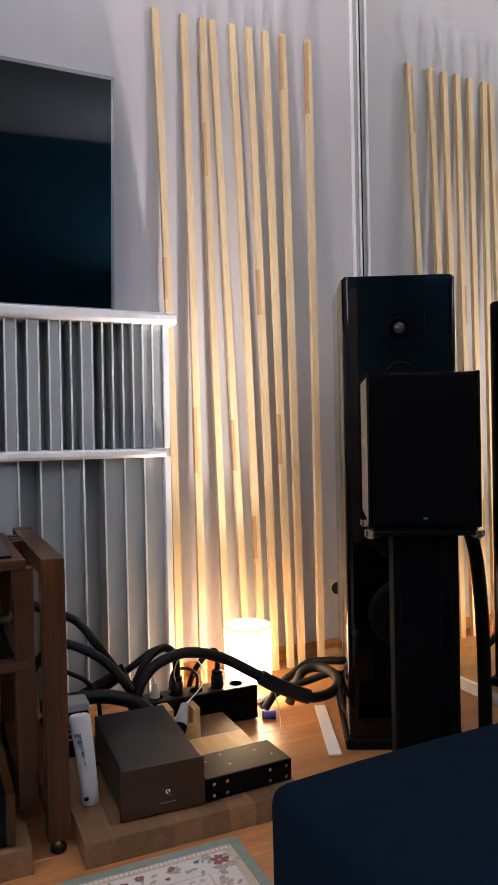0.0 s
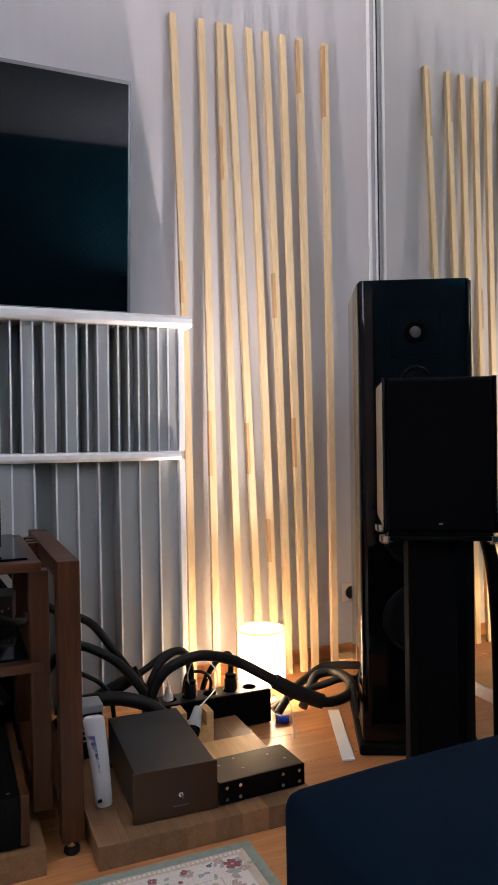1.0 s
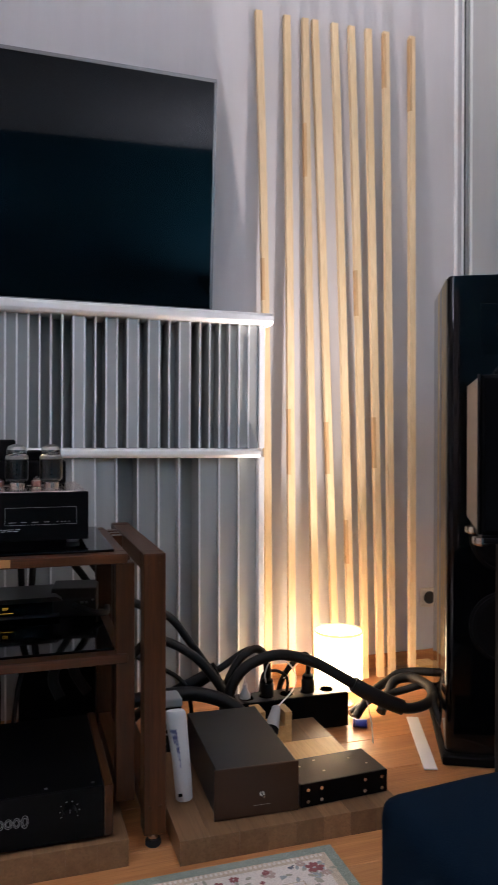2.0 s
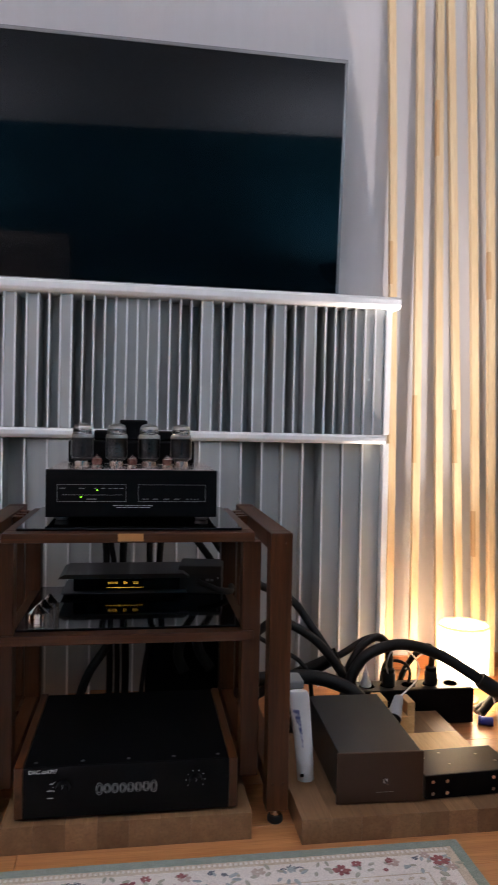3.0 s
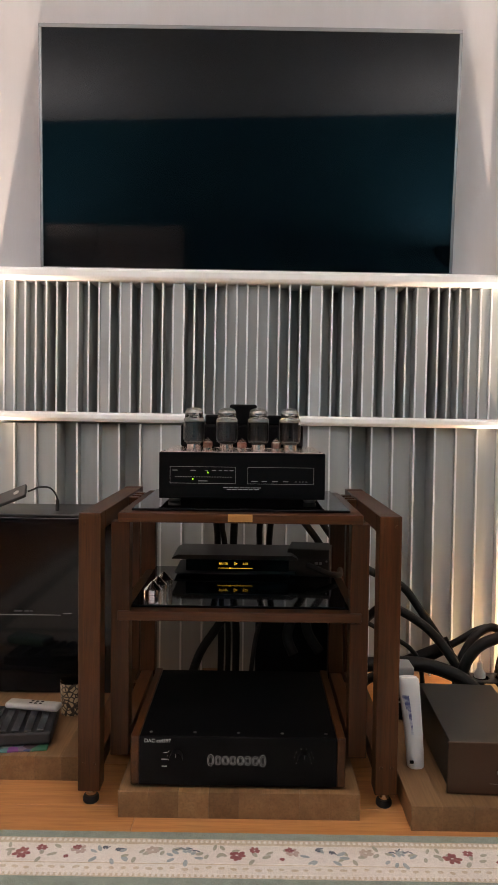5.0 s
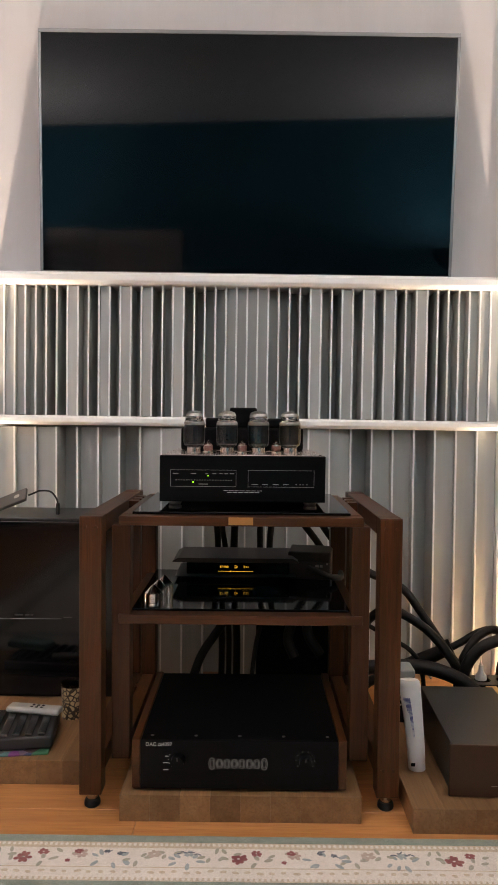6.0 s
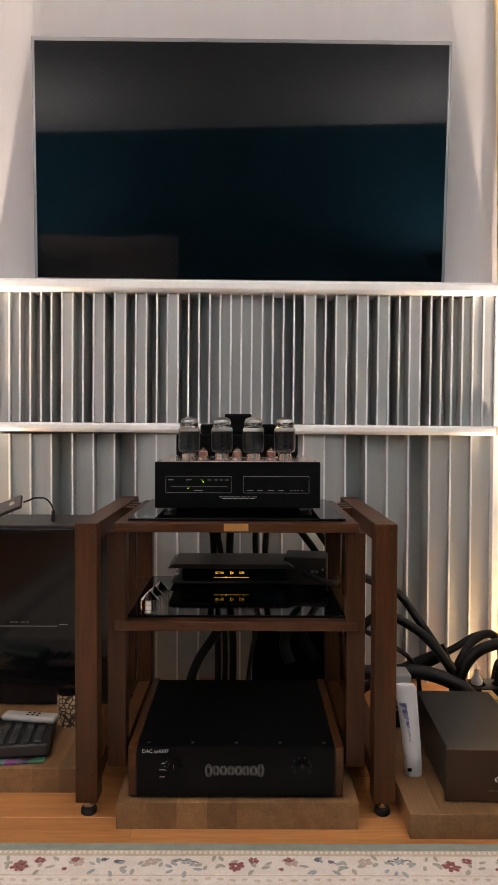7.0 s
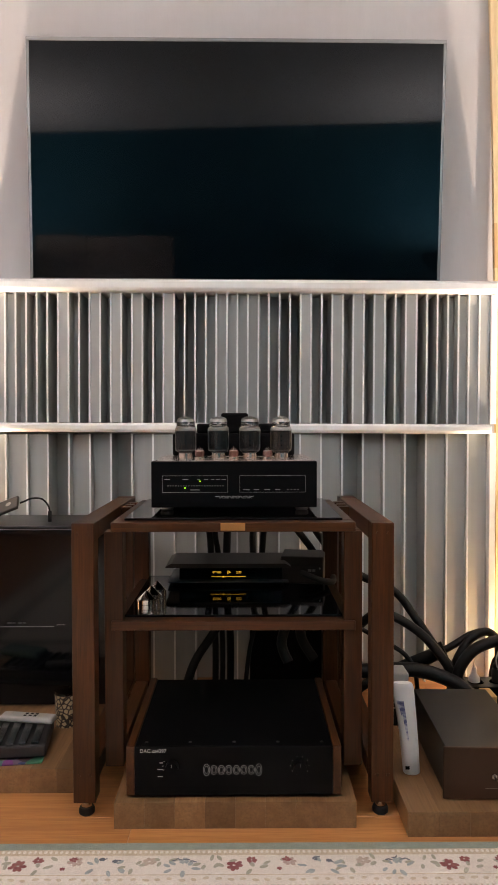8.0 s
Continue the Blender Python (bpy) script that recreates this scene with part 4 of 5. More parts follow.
for x in (0.88, 1.70):
    for y in (0.37, 1.02):
        part("leg", lathe(x, y, [(0.0, 0.0), (0.018, 0.0), (0.026, 0.078), (0.0, 0.078)], 16), BLACK_SATIN, pouf)

# ---- west cabinet and the things on its platform ----
cab = thing("equipment_cabinet", (-0.44, 2.25, 0.060), "black equipment cabinet with a dark glass door", "cabinet")
part("body", box(-0.62, 2.262, 0.060, -0.118, 2.50, 0.594, 0.003), BLACK_SATIN, cab)
part("top_panel", box(-0.625, 2.246, 0.5945, -0.114, 2.502, 0.602, 0.002), DARK_TOP, cab)
door = part("door", box(-0.619, 2.250, 0.066, -0.120, 2.2612, 0.592, 0.002), SMOKED, cab, "dark reflecting glass door")
part("slot_line", box(-0.60, 2.2488, 0.299, -0.285, 2.2498, 0.3005), MARK_GREY, door)
part("slot_line", box(-0.278, 2.2488, 0.3045, -0.252, 2.2498, 0.3057), MARK_GREY, door)
marks = bmesh.new()
for k, w in enumerate((0.014, 0.009, 0.012, 0.008)):
    box(-0.425 + 0.016 * k, 2.2490, 0.309, -0.425 + 0.016 * k + w, 2.2498, 0.3135, bm=marks)
tagged(part("printed_bar", marks, DIM_GREY, door, "faint printed caption"), kind="stuff")

# ---- rug ----
RX0, RX1, RY0, RY1, RZ = -0.95, 0.985, -0.75, 1.632, 0.009
rug = thing("rug", (0.0, 0.5, 0.0), "cream rug with a floral border and sage green bands", "rug")


def pile(name, colour, second):
    m, t, p = material(name)
    v = coords(t)
    fine, broad = noise_of(t, v, 420, 3), noise_of(t, v, 40, 4)
    c = mix(t, ramp(t, broad, 0.35, 0.65), colour, second)
    t.links.new(mix(t, ramp(t, fine, 0.4, 0.75), c, tuple(x * 0.72 for x in colour)), p.inputs["Base Color"])
    p.inputs["Roughness"].default_value = 0.95
    p.inputs["Specular IOR Level"].default_value = 0.1
    bump(t, p, fine, 0.8, 0.004)
    return m


SAGE = pile("sage_pile", (0.29, 0.335, 0.28), (0.36, 0.40, 0.34))
CREAM = pile("cream_pile", (0.86, 0.77, 0.69), (0.90, 0.83, 0.76))
TAN = pile("tan_pile", (0.66, 0.54, 0.41), (0.76, 0.65, 0.51))
part("backing", box(RX0, RY0, 0.0, RX1, RY1, 0.004), TAN, rug)


def border(name, inset, width, mat):
    x0, x1, y0, y1 = RX0 + inset, RX1 - inset, RY0 + inset, RY1 - inset
    for a, b, c, d in ((x0, y1 - width, x1, y1), (x0, y0, x1, y0 + width), (x0, y0 + width, x0 + width, y1 - width), (x1 - width, y0 + width, x1, y1 - width)):
        part(name, box(a, b, 0.0041, c, d, RZ, 0.001, 1), mat, rug)


border("border_band", 0.0, 0.024, SAGE)
border("beaded_band", 0.0242, 0.020, TAN)
border("floral_band", 0.0444, 0.062, CREAM)
border("line_band", 0.1066, 0.003, TAN)
border("scalloped_band", 0.1098, 0.030, CREAM)
border("beaded_band", 0.1400, 0.011, TAN)
border("border_band", 0.1512, 0.060, SAGE)
part("field", box(RX0 + 0.2115, RY0 + 0.2115, 0.0041, RX1 - 0.2115, RY1 - 0.2115, RZ - 0.0005), CREAM, rug)

# ---- cables ----


def cable(points, r, label, mat=None, name="cable", group="thick black cables"):
    low = min(points, key=lambda p: p[2])
    ob = thing(name, low, label, "cable", group)
    part("sleeve", tube(points, r), mat or SLEEVE, ob, "", True)
    return ob


THICK = "thick black braided power cable"
a = cable([(0.60, 2.33, 0.46), (0.649, 2.30, 0.434), (0.739, 2.28, 0.395), (0.797, 2.26, 0.321), (0.865, 2.24, 0.22), (0.920, 2.235, 0.150), (0.950, 2.20, 0.072)], 0.0125, THICK)
cable([(0.60, 2.29, 0.24), (0.644, 2.26, 0.312), (0.70, 2.24, 0.340), (0.797, 2.22, 0.290), (0.863, 2.20, 0.216), (0.900, 2.195, 0.150), (0.93, 2.17, 0.07)], 0.0135, THICK)
cable([(0.61, 2.34, 0.29), (0.651, 2.32, 0.266), (0.732, 2.30, 0.225), (0.772, 2.28, 0.200), (0.800, 2.27, 0.150), (0.81, 2.26, 0.02)], 0.007, "thin black cable beside thicker ones")
cable([(0.62, 2.20, 0.18), (0.723, 2.19, 0.188), (0.802, 2.18, 0.186), (0.884, 2.165, 0.160), (0.930, 2.15, 0.125), (0.96, 2.16, 0.08)], 0.021, "very thick black cable bundle")
c = cable([(0.895, 2.25, 0.02), (0.900, 2.245, 0.10), (0.905, 2.24, 0.165), (0.925, 2.24, 0.215), (0.960, 2.25, 0.258), (1.010, 2.265, 0.276), (1.048, 2.28, 0.250), (1.060, 2.29, 0.205), (1.060, 2.29, 0.173)], 0.0125, THICK)
d = cable([(0.885, 2.20, 0.01), (0.890, 2.19, 0.09), (0.897, 2.18, 0.160), (0.920, 2.18, 0.216), (0.967, 2.18, 0.258), (1.06, 2.18, 0.278), (1.171, 2.18, 0.246), (1.27, 2.15, 0.190), (1.359, 2.12, 0.134), (1.453, 2.10, 0.098), (1.545, 2.12, 0.100), (1.600, 2.20, 0.112), (1.600, 2.31, 0.110), (1.545, 2.34, 0.095), (1.50, 2.31, 0.055), (1.46, 2.28, 0.018)], 0.0165, "thick black speaker cable curving above the floor")
part("splitter", tube([(1.29, 2.142, 0.178), (1.33, 2.13, 0.152), (1.40, 2.11, 0.118), (1.44, 2.10, 0.102)], 0.0235, 14), RUBBER, d, "fat black cable splitter", True)
cable([(1.200, 2.29, 0.170), (1.202, 2.29, 0.215), (1.190, 2.30, 0.232), (1.150, 2.31, 0.20), (1.13, 2.36, 0.12), (1.12, 2.38, 0.016)], 0.0095, "black mains cable behind the strip")
cable([(1.36, 2.27, 0.016), (1.42, 2.30, 0.060), (1.48, 2.35, 0.072), (1.54, 2.39, 0.076), (1.62, 2.42, 0.092), (1.72, 2.36, 0.10), (1.80, 2.35, 0.06)], 0.0145, "thick black cable running to the loudspeaker")
cable([(1.36, 2.31, 0.014), (1.45, 2.32, 0.05), (1.55, 2.30, 0.075), (1.63, 2.26, 0.10), (1.69, 2.24, 0.05), (1.72, 2.23, 0.014)], 0.0125, "thick black cable running to the loudspeaker")
cable([(1.58, 2.05, 0.012), (1.56, 2.07, 0.05), (1.555, 2.10, 0.09), (1.575, 2.14, 0.11), (1.62, 2.2, 0.09), (1.66, 2.23, 0.02)], 0.012, "thick black cable running to the loudspeaker")
con = thing("connector", (0.85, 2.3, 0.13), "fat black cable connector", "connector")
part("barrel", rod((0.765, 2.305, 0.148), (0.870, 2.285, 0.205), 0.024, 0.020, 24), RUBBER, con, "", True)
part("collar", rod((0.868, 2.2855, 0.204), (0.892, 2.281, 0.216), 0.027, 0.027, 24), BLACK_SATIN, con, "", True)
part("tail", tube([(0.892, 2.281, 0.216), (0.925, 2.278, 0.236), (0.965, 2.275, 0.262), (1.00, 2.28, 0.272)], 0.011), SLEEVE, con, "", True)
part("rear_tail", tube([(0.765, 2.305, 0.148), (0.70, 2.32, 0.115), (0.64, 2.33, 0.08), (0.60, 2.33, 0.012)], 0.015), SLEEVE, con, "", True)
cable([(1.018, 2.088, 0.153), (1.05, 2.11, 0.165), (1.095, 2.15, 0.180), (1.118, 2.19, 0.205), (1.105, 2.23, 0.236), (1.065, 2.26, 0.238), (1.045, 2.27, 0.19), (1.06, 2.28, 0.14)], 0.0022, "thin white flex from a plug", WHITE_PLASTIC, group="thin flexes")
cable([(1.13, 2.33, 0.15), (1.19, 2.32, 0.205), (1.25, 2.30, 0.215), (1.313, 2.28, 0.185), (1.349, 2.24, 0.145), (1.363, 2.2, 0.105), (1.357, 2.15, 0.05), (1.338, 2.1, 0.003)], 0.0018, "thin pale flex looping over cables", WHITE_PLASTIC, group="thin flexes")
cable([(1.125, 2.29, 0.118), (1.13, 2.29, 0.15), (1.12, 2.295, 0.175), (1.09, 2.31, 0.185), (1.06, 2.34, 0.16), (1.05, 2.36, 0.02)], 0.005, "thin black cable beside thicker ones", RUBBER, group="thin flexes")
wp = thing("plug", (0.99, 2.29, 0.1156), "white angled mains plug in the power strip", "plug")
part("body", lathe(0.985, 2.29, [(0.0, 0.1156), (0.017, 0.1156), (0.017, 0.128), (0.009, 0.140), (0.007, 0.160), (0.0, 0.161)], 20), WHITE_PLASTIC, wp, "", True)
part("flex", tube([(0.985, 2.29, 0.160), (0.983, 2.295, 0.19), (0.972, 2.30, 0.205), (0.962, 2.31, 0.19), (0.958, 2.33, 0.12), (0.955, 2.35, 0.01)], 0.003), WHITE_PLASTIC, wp, "", True)
blue = thing("connector", (1.37, 2.24, 0.0), "bright blue industrial cable connector on the floor", "connector")
part("body", rod((1.345, 2.235, 0.013), (1.378, 2.22, 0.013), 0.013, 0.013, 20), plain("blue_plastic", (0.02, 0.05, 0.45), 0.35), blue, "", True)
part("collar", rod((1.337, 2.2386, 0.0145), (1.3445, 2.2352, 0.0145), 0.0144, 0.0144, 20), plain("blue_plastic_dark", (0.015, 0.03, 0.25), 0.35), blue)

# cables hanging behind the rack shelves
for k, pts in enumerate((
        [(0.160, 2.34, 0.70), (0.162, 2.38, 0.62), (0.170, 2.40, 0.57), (0.176, 2.40, 0.50)],
        [(0.185, 2.34, 0.70), (0.192, 2.385, 0.62), (0.190, 2.40, 0.55), (0.20, 2.40, 0.48)],
        [(0.230, 2.34, 0.70), (0.232, 2.39, 0.62), (0.228, 2.41, 0.55), (0.226, 2.40, 0.45)],
        [(0.330, 2.34, 0.70), (0.325, 2.38, 0.62), (0.31, 2.40, 0.56), (0.31, 2.41, 0.48)],
        [(0.350, 2.34, 0.70), (0.352, 2.39, 0.62), (0.345, 2.41, 0.56), (0.34, 2.41, 0.48)],
        [(0.385, 2.34, 0.70), (0.40, 2.38, 0.64), (0.44, 2.40, 0.58), (0.50, 2.42, 0.50), (0.56, 2.42, 0.40)],
        [(0.420, 2.34, 0.70), (0.44, 2.38, 0.65), (0.49, 2.40, 0.59), (0.54, 2.42, 0.52), (0.60, 2.42, 0.44)],
        [(0.245, 2.42, 0.45), (0.235, 2.40, 0.34), (0.19, 2.38, 0.25), (0.13, 2.37, 0.16), (0.10, 2.37, 0.08), (0.08, 2.38, 0.012)],
        [(0.32, 2.40, 0.42), (0.325, 2.38, 0.30), (0.30, 2.36, 0.20), (0.285, 2.28, 0.10), (0.28, 2.27, 0.008)],
        [(0.60, 2.42, 0.30), (0.52, 2.40, 0.33), (0.44, 2.38, 0.30), (0.40, 2.36, 0.22), (0.42, 2.34, 0.16)],
        [(0.62, 2.40, 0.36), (0.54, 2.38, 0.37), (0.47, 2.36, 0.33), (0.46, 2.35, 0.24), (0.50, 2.34, 0.17)])):
    if k < 5:
        x, y, _ = pts[-1]
        pts = pts + [(x, y + 0.01, 0.33), (x + 0.01, 2.475, 0.20), (x + 0.01, 2.475, 0.014)]
    cable(pts, (0.0105, 0.009, 0.012, 0.010, 0.010, 0.011, 0.011, 0.014, 0.007, 0.016, 0.016)[k], "black cable behind the rack", group="cables behind the rack")
bag = thing("power_conditioner", (0.44, 2.40, 0.0), "dark mains box with cables behind the rack", "hi-fi component")
part("case", box(0.30, 2.375, 0.0, 0.585, 2.50, 0.375, 0.006), BLACK_SATIN, bag)
part("front_panel", box(0.302, 2.3695, 0.006, 0.583, 2.3748, 0.371, 0.002), BLACK_METAL, bag)

# ---- bottle and small boxes on the east platform ----
bt = thing("squeeze_bottle", (0.690, 1.845, PT), "white plastic squeeze bottle with a blue label", "bottle")
bm = bmesh.new()
rings = []
for z, rx, ry, ox in ((PT, 0.0190, 0.016, 0), (PT + 0.002, 0.0205, 0.017, 0), (PT + 0.045, 0.0215, 0.017, -0.003), (PT + 0.10, 0.0225, 0.0165, -0.008), (PT + 0.16, 0.0245, 0.0155, -0.015), (PT + 0.205, 0.0265, 0.0145, -0.021), (PT + 0.216, 0.0255, 0.0135, -0.0225), (PT + 0.221, 0.0215, 0.0105, -0.023)):
    rings.append([bm.verts.new((0.690 + ox + rx * math.cos(a * math.tau / 24), 1.845 + ry * math.sin(a * math.tau / 24), z)) for a in range(24)])
for lo, hi in zip(rings, rings[1:]):
    for k in range(24):
        bm.faces.new((lo[k], lo[(k + 1) % 24], hi[(k + 1) % 24], hi[k]))
bm.faces.new(rings[0])
bm.faces.new(rings[-1])
part("body", bm, WHITE_PLASTIC, bt, "", True)
lab = bmesh.new()
for a, b, z0, z1 in ((-165, -105, 0.085, 0.180),):
    rows = []
    for q in range(6):
        z = PT + z0 + (z1 - z0) * q / 5
        u = (z - PT) / 0.205
        rows.append([lab.verts.new((0.690 - 0.021 * u * u + (0.0236 + 0.003 * u) * math.cos(radians(a + (b - a) * k / 8)), 1.845 + (0.0180 - 0.002 * u) * math.sin(radians(a + (b - a) * k / 8)), z)) for k in range(9)])
    for lo, hi in zip(rows, rows[1:]):
        for k in range(8):
            lab.faces.new((lo[k], lo[k + 1], hi[k + 1], hi[k]))
m, t, p = material("bottle_label")
v = coords(t, (30, 30, 70))
t.links.new(mix(t, ramp(t, noise_of(t, v, 1.0, 2), 0.42, 0.58), (0.10, 0.11, 0.26), (0.52, 0.53, 0.62)), p.inputs["Base Color"])
p.inputs["Roughness"].default_value = 0.4
part("label", lab, m, bt, "blue and white printed label")
part("cap_mark", box(0.672, 1.8285, PT + 0.014, 0.682, 1.8295, PT + 0.022), BLACK_SATIN, bt)
wbx = thing("white_box", (0.70, 2.14, PT), "small adapter box with a white lid, body blackened for shade", "adapter")
# shade on the lower part is put into the black of the body
part("body", box(0.672, 2.11, PT, 0.742, 2.20, 0.180, 0.004), BLACK_SATIN, wbx)
part("cover", box(0.670, 2.108, 0.1805, 0.744, 2.202, 0.205, 0.005), GREY_PLASTIC, wbx)
for z in (0.105, 0.12, 0.135):
    part("vent", box(0.680, 2.1086, z, 0.734, 2.1098, z + 0.004), GREY_PLASTIC, wbx)
off = thing("wood_offcut", (1.84, 2.66, 0.0), "short pine offcut on the floor by the wall", "offcut")
part("piece", box(1.81, 2.62, 0.0, 1.90, 2.70, 0.035, 0.002), PALE_WOOD, off)
tape = thing("floor_strip", (1.47, 2.08, 0.0), "loose white plastic strip lying on the floor", "strip")
part("strip", prism([(1.395, 1.90), (1.432, 1.89), (1.575, 2.235), (1.540, 2.25)], 0.001, 0.006, "z", 0.001), WHITE_PLASTIC, tape)

# ---- wall socket ----
so = thing("wall_socket", (1.935, W, 0.27), "white round-faced wall socket", "socket")
part("plate", box(1.895, W - 0.011, 0.232, 1.975, W - 0.001, 0.312, 0.006, 3), plain("cream_plastic", (0.60, 0.55, 0.46), 0.4), so)
bm = lathe(0, 0, [(0.0, 0.0005), (0.021, 0.0005), (0.024, 0.004), (0.026, 0.004), (0.026, 0.0), ], 28)
bmesh.ops.transform(bm, matrix=pose(1.935, W - 0.0112, 0.272, 90), verts=bm.verts)
part("recess", bm, RUBBER, so, "", True)

# ---- things on and before the west cabinet ----
ssd = thing("portable_drive", (-0.36, 2.33, 0.602), "dark grey portable drive propped on a cable", "drive")
GRAPHITE = plain("graphite", (0.07, 0.068, 0.066), 0.4, 0.3)
slab = turn_about(box(-0.510, 2.285, 0.603, -0.390, 2.345, 0.614, 0.003), (-0.510, 2.285, 0.603), rx=32)
part("body", turn_about(slab, (-0.510, 2.285, 0.603), ry=-22), GRAPHITE, ssd)
mark = turn_about(lathe(-0.420, 2.315, [(0.009, 0.6142), (0.009, 0.6146), (0.0, 0.6146)], 18), (-0.510, 2.285, 0.603), rx=32)
part("emblem", turn_about(mark, (-0.510, 2.285, 0.603), ry=-22), STEEL, ssd)
part("lead", tube([(-0.403, 2.312, 0.663), (-0.390, 2.318, 0.668), (-0.370, 2.322, 0.676), (-0.340, 2.325, 0.674), (-0.323, 2.33, 0.655), (-0.317, 2.33, 0.636)], 0.0028), RUBBER, ssd, "short black lead", True)
part("lead_plug", box(-0.322, 2.325, 0.602, -0.312, 2.336, 0.637, 0.002), RUBBER, ssd)
WT = 0.060
cup = thing("cup", (-0.217, 2.12, WT), "glass cup with a leopard print sleeve", "cup")
m, t, p = material("leopard_print")
vo = node(t, "ShaderNodeTexVoronoi", Scale=75.0)
vo.feature = "DISTANCE_TO_EDGE"
t.links.new(coords(t), vo.inputs["Vector"])
t.links.new(mix(t, ramp(t, vo.outputs["Distance"], 0.09, 0.14), (0.03, 0.017, 0.010), (0.50, 0.38, 0.24)), p.inputs["Base Color"])
p.inputs["Roughness"].default_value = 0.4
part("sleeve", lathe(-0.217, 2.12, [(0.0, WT), (0.029, WT), (0.033, WT + 0.09), (0.031, WT + 0.09), (0.027, WT + 0.004), (0.0, WT + 0.004)], 28), m, cup, "leopard print sleeve", True)
part("rim", lathe(-0.217, 2.12, [(0.0330, WT + 0.0902), (0.034, WT + 0.098), (0.033, WT + 0.098), (0.0315, WT + 0.0902)], 28), CLEAR, cup, "clear glass rim", True)
tray = thing("storage_tray", (-0.38, 1.98, WT), "dark grey ribbed plastic tray of small parts", "tray")
TR = (-0.36, 1.96, WT)
part("tray", turn_about(box(-0.52, 1.885, WT + 0.008, -0.225, 2.06, WT + 0.040, 0.006), TR, rz=8), plain("dark_plastic", (0.022, 0.023, 0.025), 0.35), tray)
for k in range(9):
    part("rib", turn_about(box(-0.510 + 0.031 * k, 1.889, WT + 0.0402, -0.490 + 0.031 * k, 2.05, WT + 0.047, 0.003), TR, rz=8), plain("smoky_plastic", (0.035, 0.037, 0.040), 0.25), tray)
mat_pad = thing("mouse_pad", (-0.36, 1.93, WT), "bright patchwork mouse pad under the tray", "pad")
m, t, p = material("patchwork_print")
vo = node(t, "ShaderNodeTexVoronoi", Scale=34.0)
t.links.new(coords(t), vo.inputs["Vector"])
hs = node(t, "ShaderNodeHueSaturation", Saturation=0.8, Value=0.2)
t.links.new(vo.outputs["Color"], hs.inputs["Color"])
t.links.new(hs.outputs[0], p.inputs["Base Color"])
p.inputs["Roughness"].default_value = 0.8
part("pad", turn_about(box(-0.52, 1.866, WT, -0.232, 2.08, WT + 0.005, 0.002), TR, rz=8), m, mat_pad)
rem = thing("remote_control", (-0.30, 2.10, WT + 0.047), "pale grey remote control with dark buttons", "remote control")
RC = (-0.30, 2.04, WT)
part("body", turn_about(box(-0.372, 2.012, WT + 0.0475, -0.222, 2.052, WT + 0.064, 0.007, 3), RC, rz=-9), plain("pale_plastic", (0.38, 0.37, 0.345), 0.4), rem, "", True)
part("screen", turn_about(box(-0.345, 2.020, WT + 0.0641, -0.318, 2.044, WT + 0.0650, 0.0004, 1), RC, rz=-9), GREY_PLASTIC, rem)
for k in range(3):
    for j in range(2):
        part("button", turn_about(box(-0.306 + 0.014 * k, 2.021 + 0.013 * j, WT + 0.0641, -0.298 + 0.014 * k, 2.028 + 0.013 * j, WT + 0.0656, 0.001, 1), RC, rz=-9), BLACK_SATIN, rem)
bag2 = thing("pouch", (-0.47, 2.0, WT + 0.05), "small teal zip pouch on the tray", "pouch")
part("body", turn_about(box(-0.56, 1.93, WT + 0.0475, -0.405, 2.0, WT + 0.075, 0.012, 3), TR, rz=20), plain("teal_cloth", (0.16, 0.34, 0.33), 0.8), bag2, "", True)

# ---- flowers woven into the rug's border ----
ROSE = pile("rose_pile", (0.33, 0.115, 0.115), (0.44, 0.19, 0.17))
PINK = pile("dusty_pink_pile", (0.56, 0.41, 0.35), (0.63, 0.49, 0.42))
SLATE = pile("slate_pile", (0.15, 0.155, 0.18), (0.26, 0.265, 0.28))
LEAF = pile("leaf_pile", (0.45, 0.43, 0.34), (0.54, 0.50, 0.41))
BLUE_LEAF = pile("blue_leaf_pile", (0.40, 0.43, 0.42), (0.50, 0.52, 0.50))
rng = random.Random(5)


def petal(bm, x, y, length, width, angle, z):
    ca, sa = math.cos(angle), math.sin(angle)
    z += rng.uniform(0.0, 0.0006)
    ring = []
    for k in range(8):
        u = k * math.tau / 8
        px, py = length * (0.5 + 0.5 * math.cos(u)), 0.5 * width * math.sin(u)
        ring.append(bm.verts.new((x + px * ca - py * sa, y + px * sa + py * ca, z)))
    top = bm.faces.new(ring)
    out = bmesh.ops.extrude_face_region(bm, geom=[top])
    bmesh.ops.translate(bm, vec=(0, 0, 0.0008), verts=[v for v in out["geom"] if isinstance(v, bmesh.types.BMVert)])


def bloom(bm, x, y, size, z):
    """A rosette: two rings of overlapping petals."""
    for ring, count in ((1.0, 7), (0.55, 5)):
        for k in range(count):
            a = k * math.tau / count + rng.uniform(-0.25, 0.25)
            petal(bm, x + 0.3 * size * ring * math.cos(a), y + 0.25 * size * ring * math.sin(a), size * ring * rng.uniform(0.6, 0.9), size * 0.55, a, z + 0.0002 * (count == 5))


REPEAT = 0.437                               # the border's motif comes again after this length


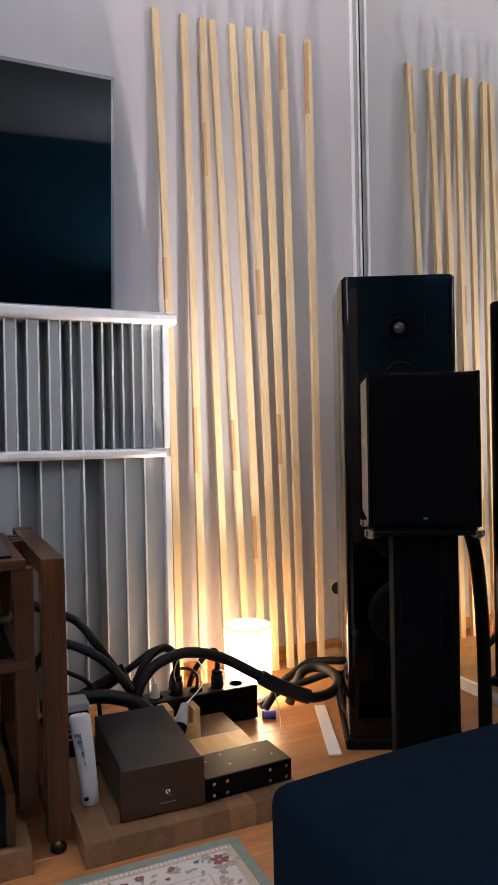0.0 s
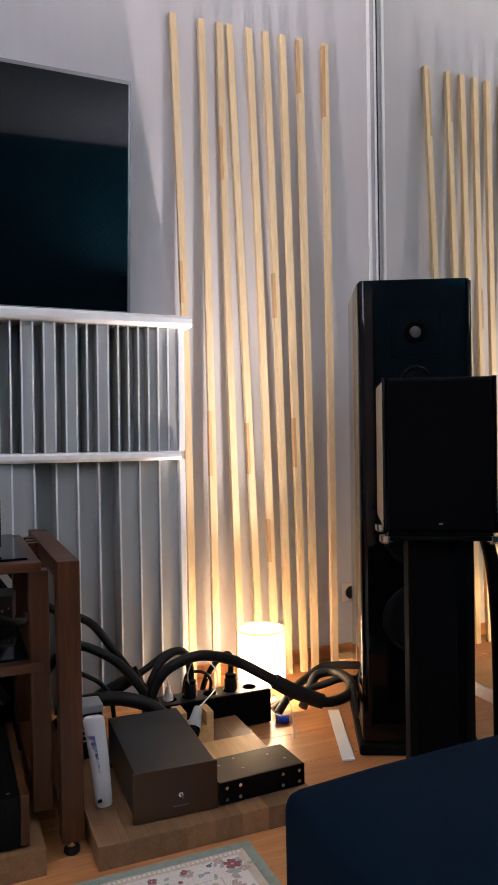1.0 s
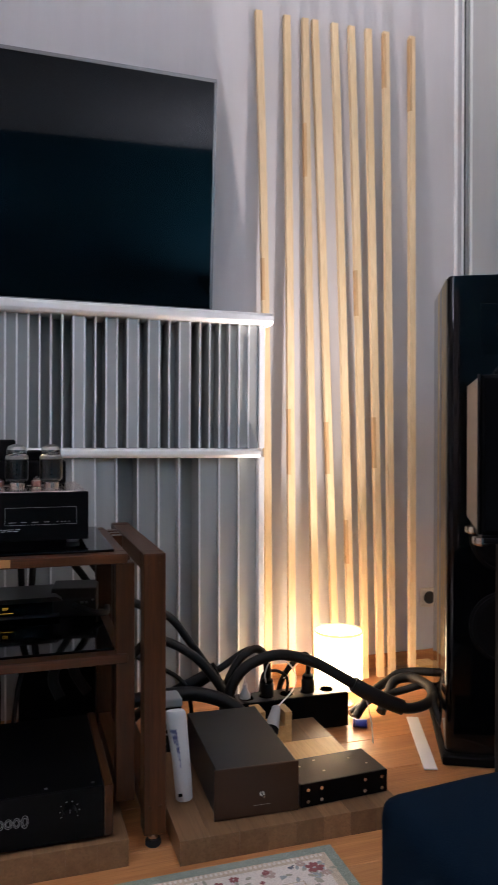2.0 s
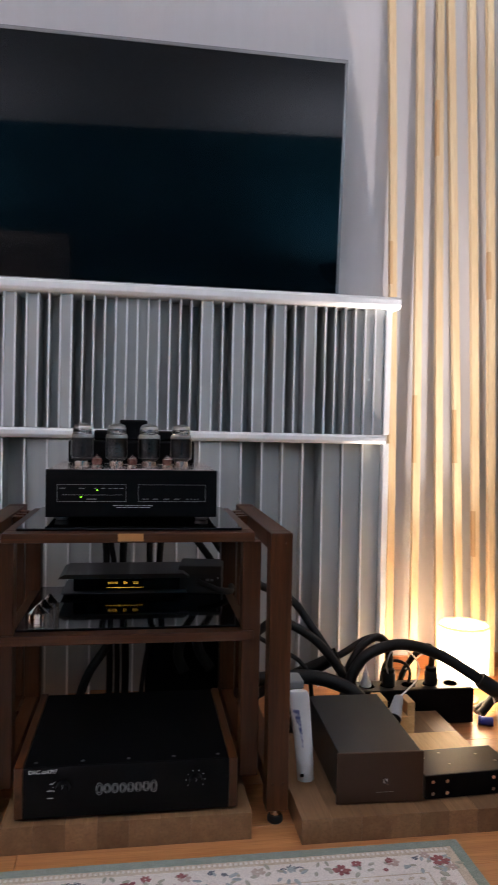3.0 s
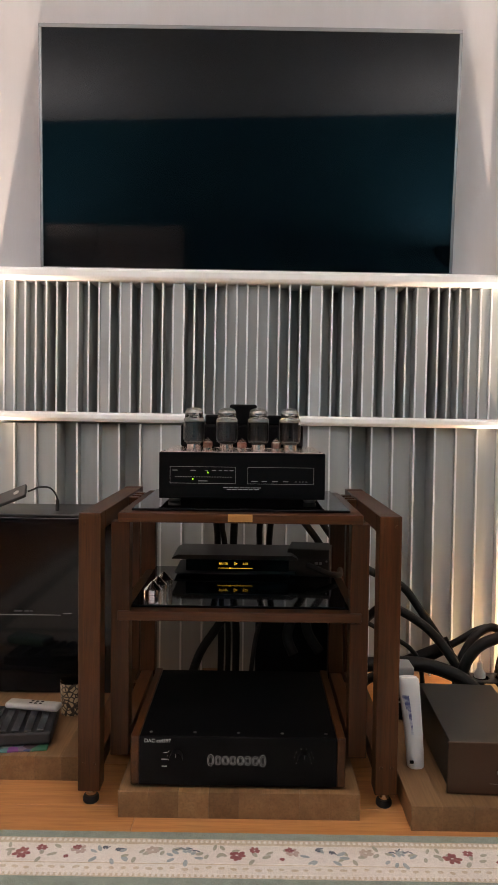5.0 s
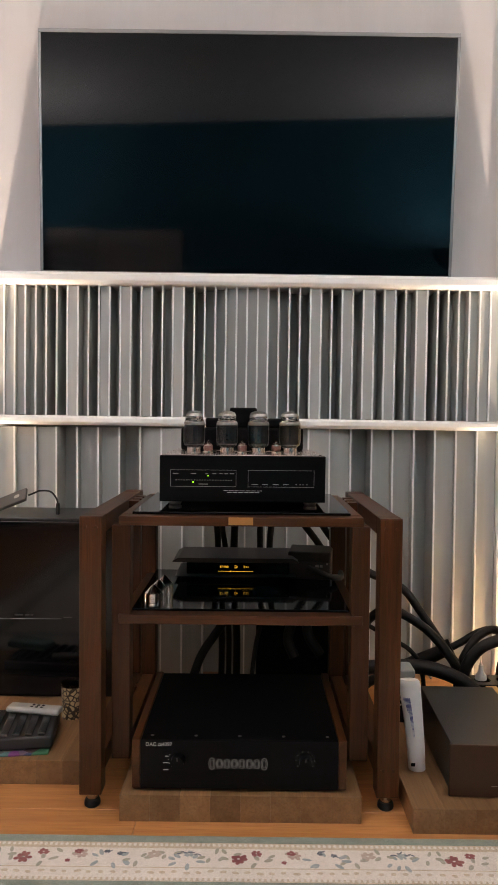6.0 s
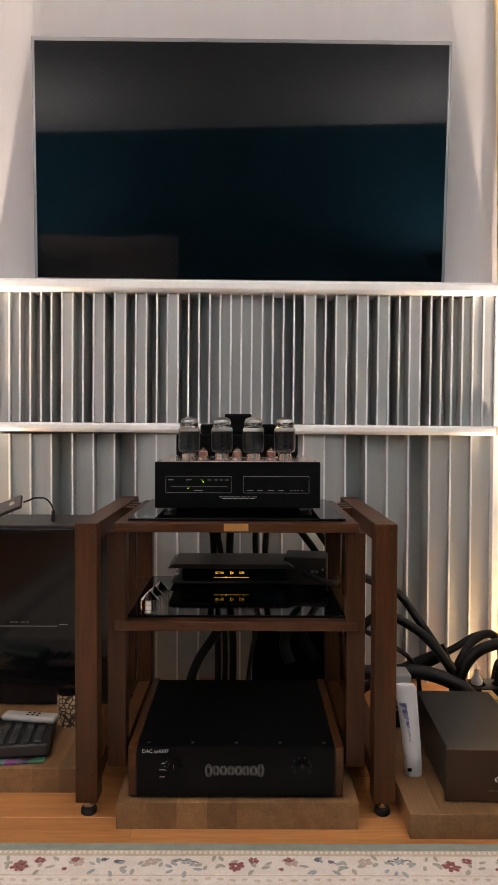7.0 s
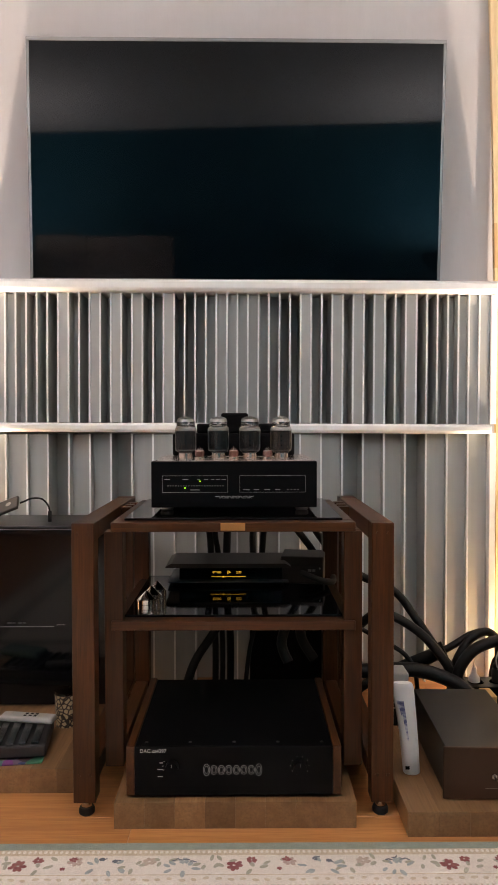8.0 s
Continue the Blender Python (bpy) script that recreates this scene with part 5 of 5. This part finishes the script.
def leaves_at(x, y, count, mat, spread, upright):
    if x > RX1 - 0.05 or y > RY1 - 0.05:
        return
    for q in range(count):
        a = math.tau * q / count + rng.uniform(-0.5, 0.5)
        du, dv = spread * math.cos(a), 0.45 * spread * math.sin(a)
        bm = bmesh.new()
        petal(bm, x + (dv if upright else du), y + (du if upright else dv), rng.uniform(0.014, 0.022), rng.uniform(0.007, 0.010), a + rng.uniform(-0.5, 0.5), RZ)
        part("leaf", bm, mat, rug)


def sow(start, stop, fixed, upright=False):
    """The woven motif, over and over along one band."""
    def at(u, v):
        return (fixed - v, u) if upright else (u, fixed + v)

    end = (RY1 if upright else RX1) - 0.10

    def flower(u, v, size, mat, lift=0.0004):
        if u > end:
            return
        bm = bmesh.new()
        bloom(bm, *at(u, v), size, RZ + lift)
        part("flower", bm, mat, rug)

    def ink(u, v, count, length):
        if u > end:
            return
        bm = bmesh.new()
        for q in range(count):
            petal(bm, *at(u + (q - count / 2) * length * 0.8, v + rng.uniform(-0.004, 0.006)), length, 0.0028, rng.uniform(-0.9, 0.9), RZ + 0.0014)
        part("flower", bm, SLATE, rug)

    u = start
    while u < stop:
        leaves_at(*at(u - 0.022, 0.006), 3, LEAF, 0.012, upright)
        flower(u, -0.006, 0.0175, ROSE)
        flower(u + 0.036, 0.012, 0.011, ROSE)
        leaves_at(*at(u + 0.042, -0.014), 3, LEAF, 0.010, upright)
        leaves_at(*at(u + 0.085, 0.010), 2, LEAF, 0.010, upright)
        flower(u + 0.114, 0.007, 0.0155, PINK)
        flower(u + 0.108, 0.013, 0.009, ROSE, 0.0010)
        flower(u + 0.092, -0.016, 0.0055, ROSE)
        leaves_at(*at(u + 0.178, -0.008), 7, BLUE_LEAF, 0.030, upright)
        for du, dv in ((0.166, 0.014), (0.194, 0.008)):
            flower(u + du, dv, 0.0062, SLATE, 0.0010)
            ink(u + du + 0.004, dv, 2, 0.008)
        leaves_at(*at(u + 0.232, -0.008), 4, LEAF, 0.014, upright)
        flower(u + 0.264, 0.008, 0.0150, TAN_ROSE)
        leaves_at(*at(u + 0.294, 0.010), 3, LEAF, 0.010, upright)
        leaves_at(*at(u + 0.330, -0.012), 6, BLUE_LEAF, 0.022, upright)
        flower(u + 0.335, 0.009, 0.0110, BLUE_LEAF, 0.0008)
        ink(u + 0.335, 0.011, 7, 0.009)
        leaves_at(*at(u + 0.385, 0.003), 4, LEAF, 0.016, upright)
        u += REPEAT


TAN_ROSE = pile("tan_rose_pile", (0.58, 0.46, 0.38), (0.66, 0.54, 0.46))
FIRST = -0.175 - 2 * REPEAT
sow(FIRST, RX1 - 0.15, RY1 - 0.075)
sow(0.78, RY1 - 0.40, RX1 - 0.075, True)
for dx, dy, size in ((0.070, 0.074, 0.020), (0.095, 0.052, 0.012), (0.052, 0.098, 0.011)):
    corner = bmesh.new()
    bloom(corner, RX1 - dx, RY1 - dy, size, RZ + 0.0004)
    part("flower", corner, ROSE if size > 0.015 else PINK, rug)
leaves_at(RX1 - 0.105, RY1 - 0.085, 5, LEAF, 0.020, False)
leaves_at(RX1 - 0.075, RY1 - 0.115, 5, LEAF, 0.018, True)
tufts = bmesh.new()
k = RX0 + 0.12
while k < RX1 - 0.12:
    petal(tufts, k, RY1 - 0.1245 + rng.uniform(-0.002, 0.002), rng.uniform(0.010, 0.016), 0.008, rng.uniform(-0.4, 0.4), RZ)
    k += 0.024
tagged(part("scallop", tufts, TAN, rug, "row of faint beige scallops"), kind="stuff")
for inset in (0.0342, 0.1455):
    beads = bmesh.new()
    k = RX0 + inset
    while k < RX1 - inset:
        petal(beads, k, RY1 - inset, 0.007, 0.009, 0.0, RZ)
        k += 0.011
    tagged(part("beading", beads, CREAM, rug, "row of small cream beads"), kind="stuff")

# ---- floor boards ----
plank_lengths = {}
row, y = 0, SOUTH - 0.20
floor_ob = bpy.data.objects["floor"]
while y < W:
    x = WEST - 0.05 - (row * 0.47) % 1.2
    while x < 2.2:
        a, b = max(x, WEST - 0.05), min(x + 1.2, 2.2)
        if b - a > 0.02:
            key = round(b - a, 3)
            if key not in plank_lengths:
                bm = box(0, 0, -0.0118, key - 0.0008, 0.1932, 0.0, 0.0008, 1)
                me = bpy.data.meshes.new("plank")
                bm.to_mesh(me)
                bm.free()
                me.materials.append(FLOOR_OAK)
                plank_lengths[key] = me
            pl = new("plank", plank_lengths[key])
            pl.parent, pl.location = floor_ob, (a, y, 0)
        x += 1.2
    y += 0.194
    row += 1
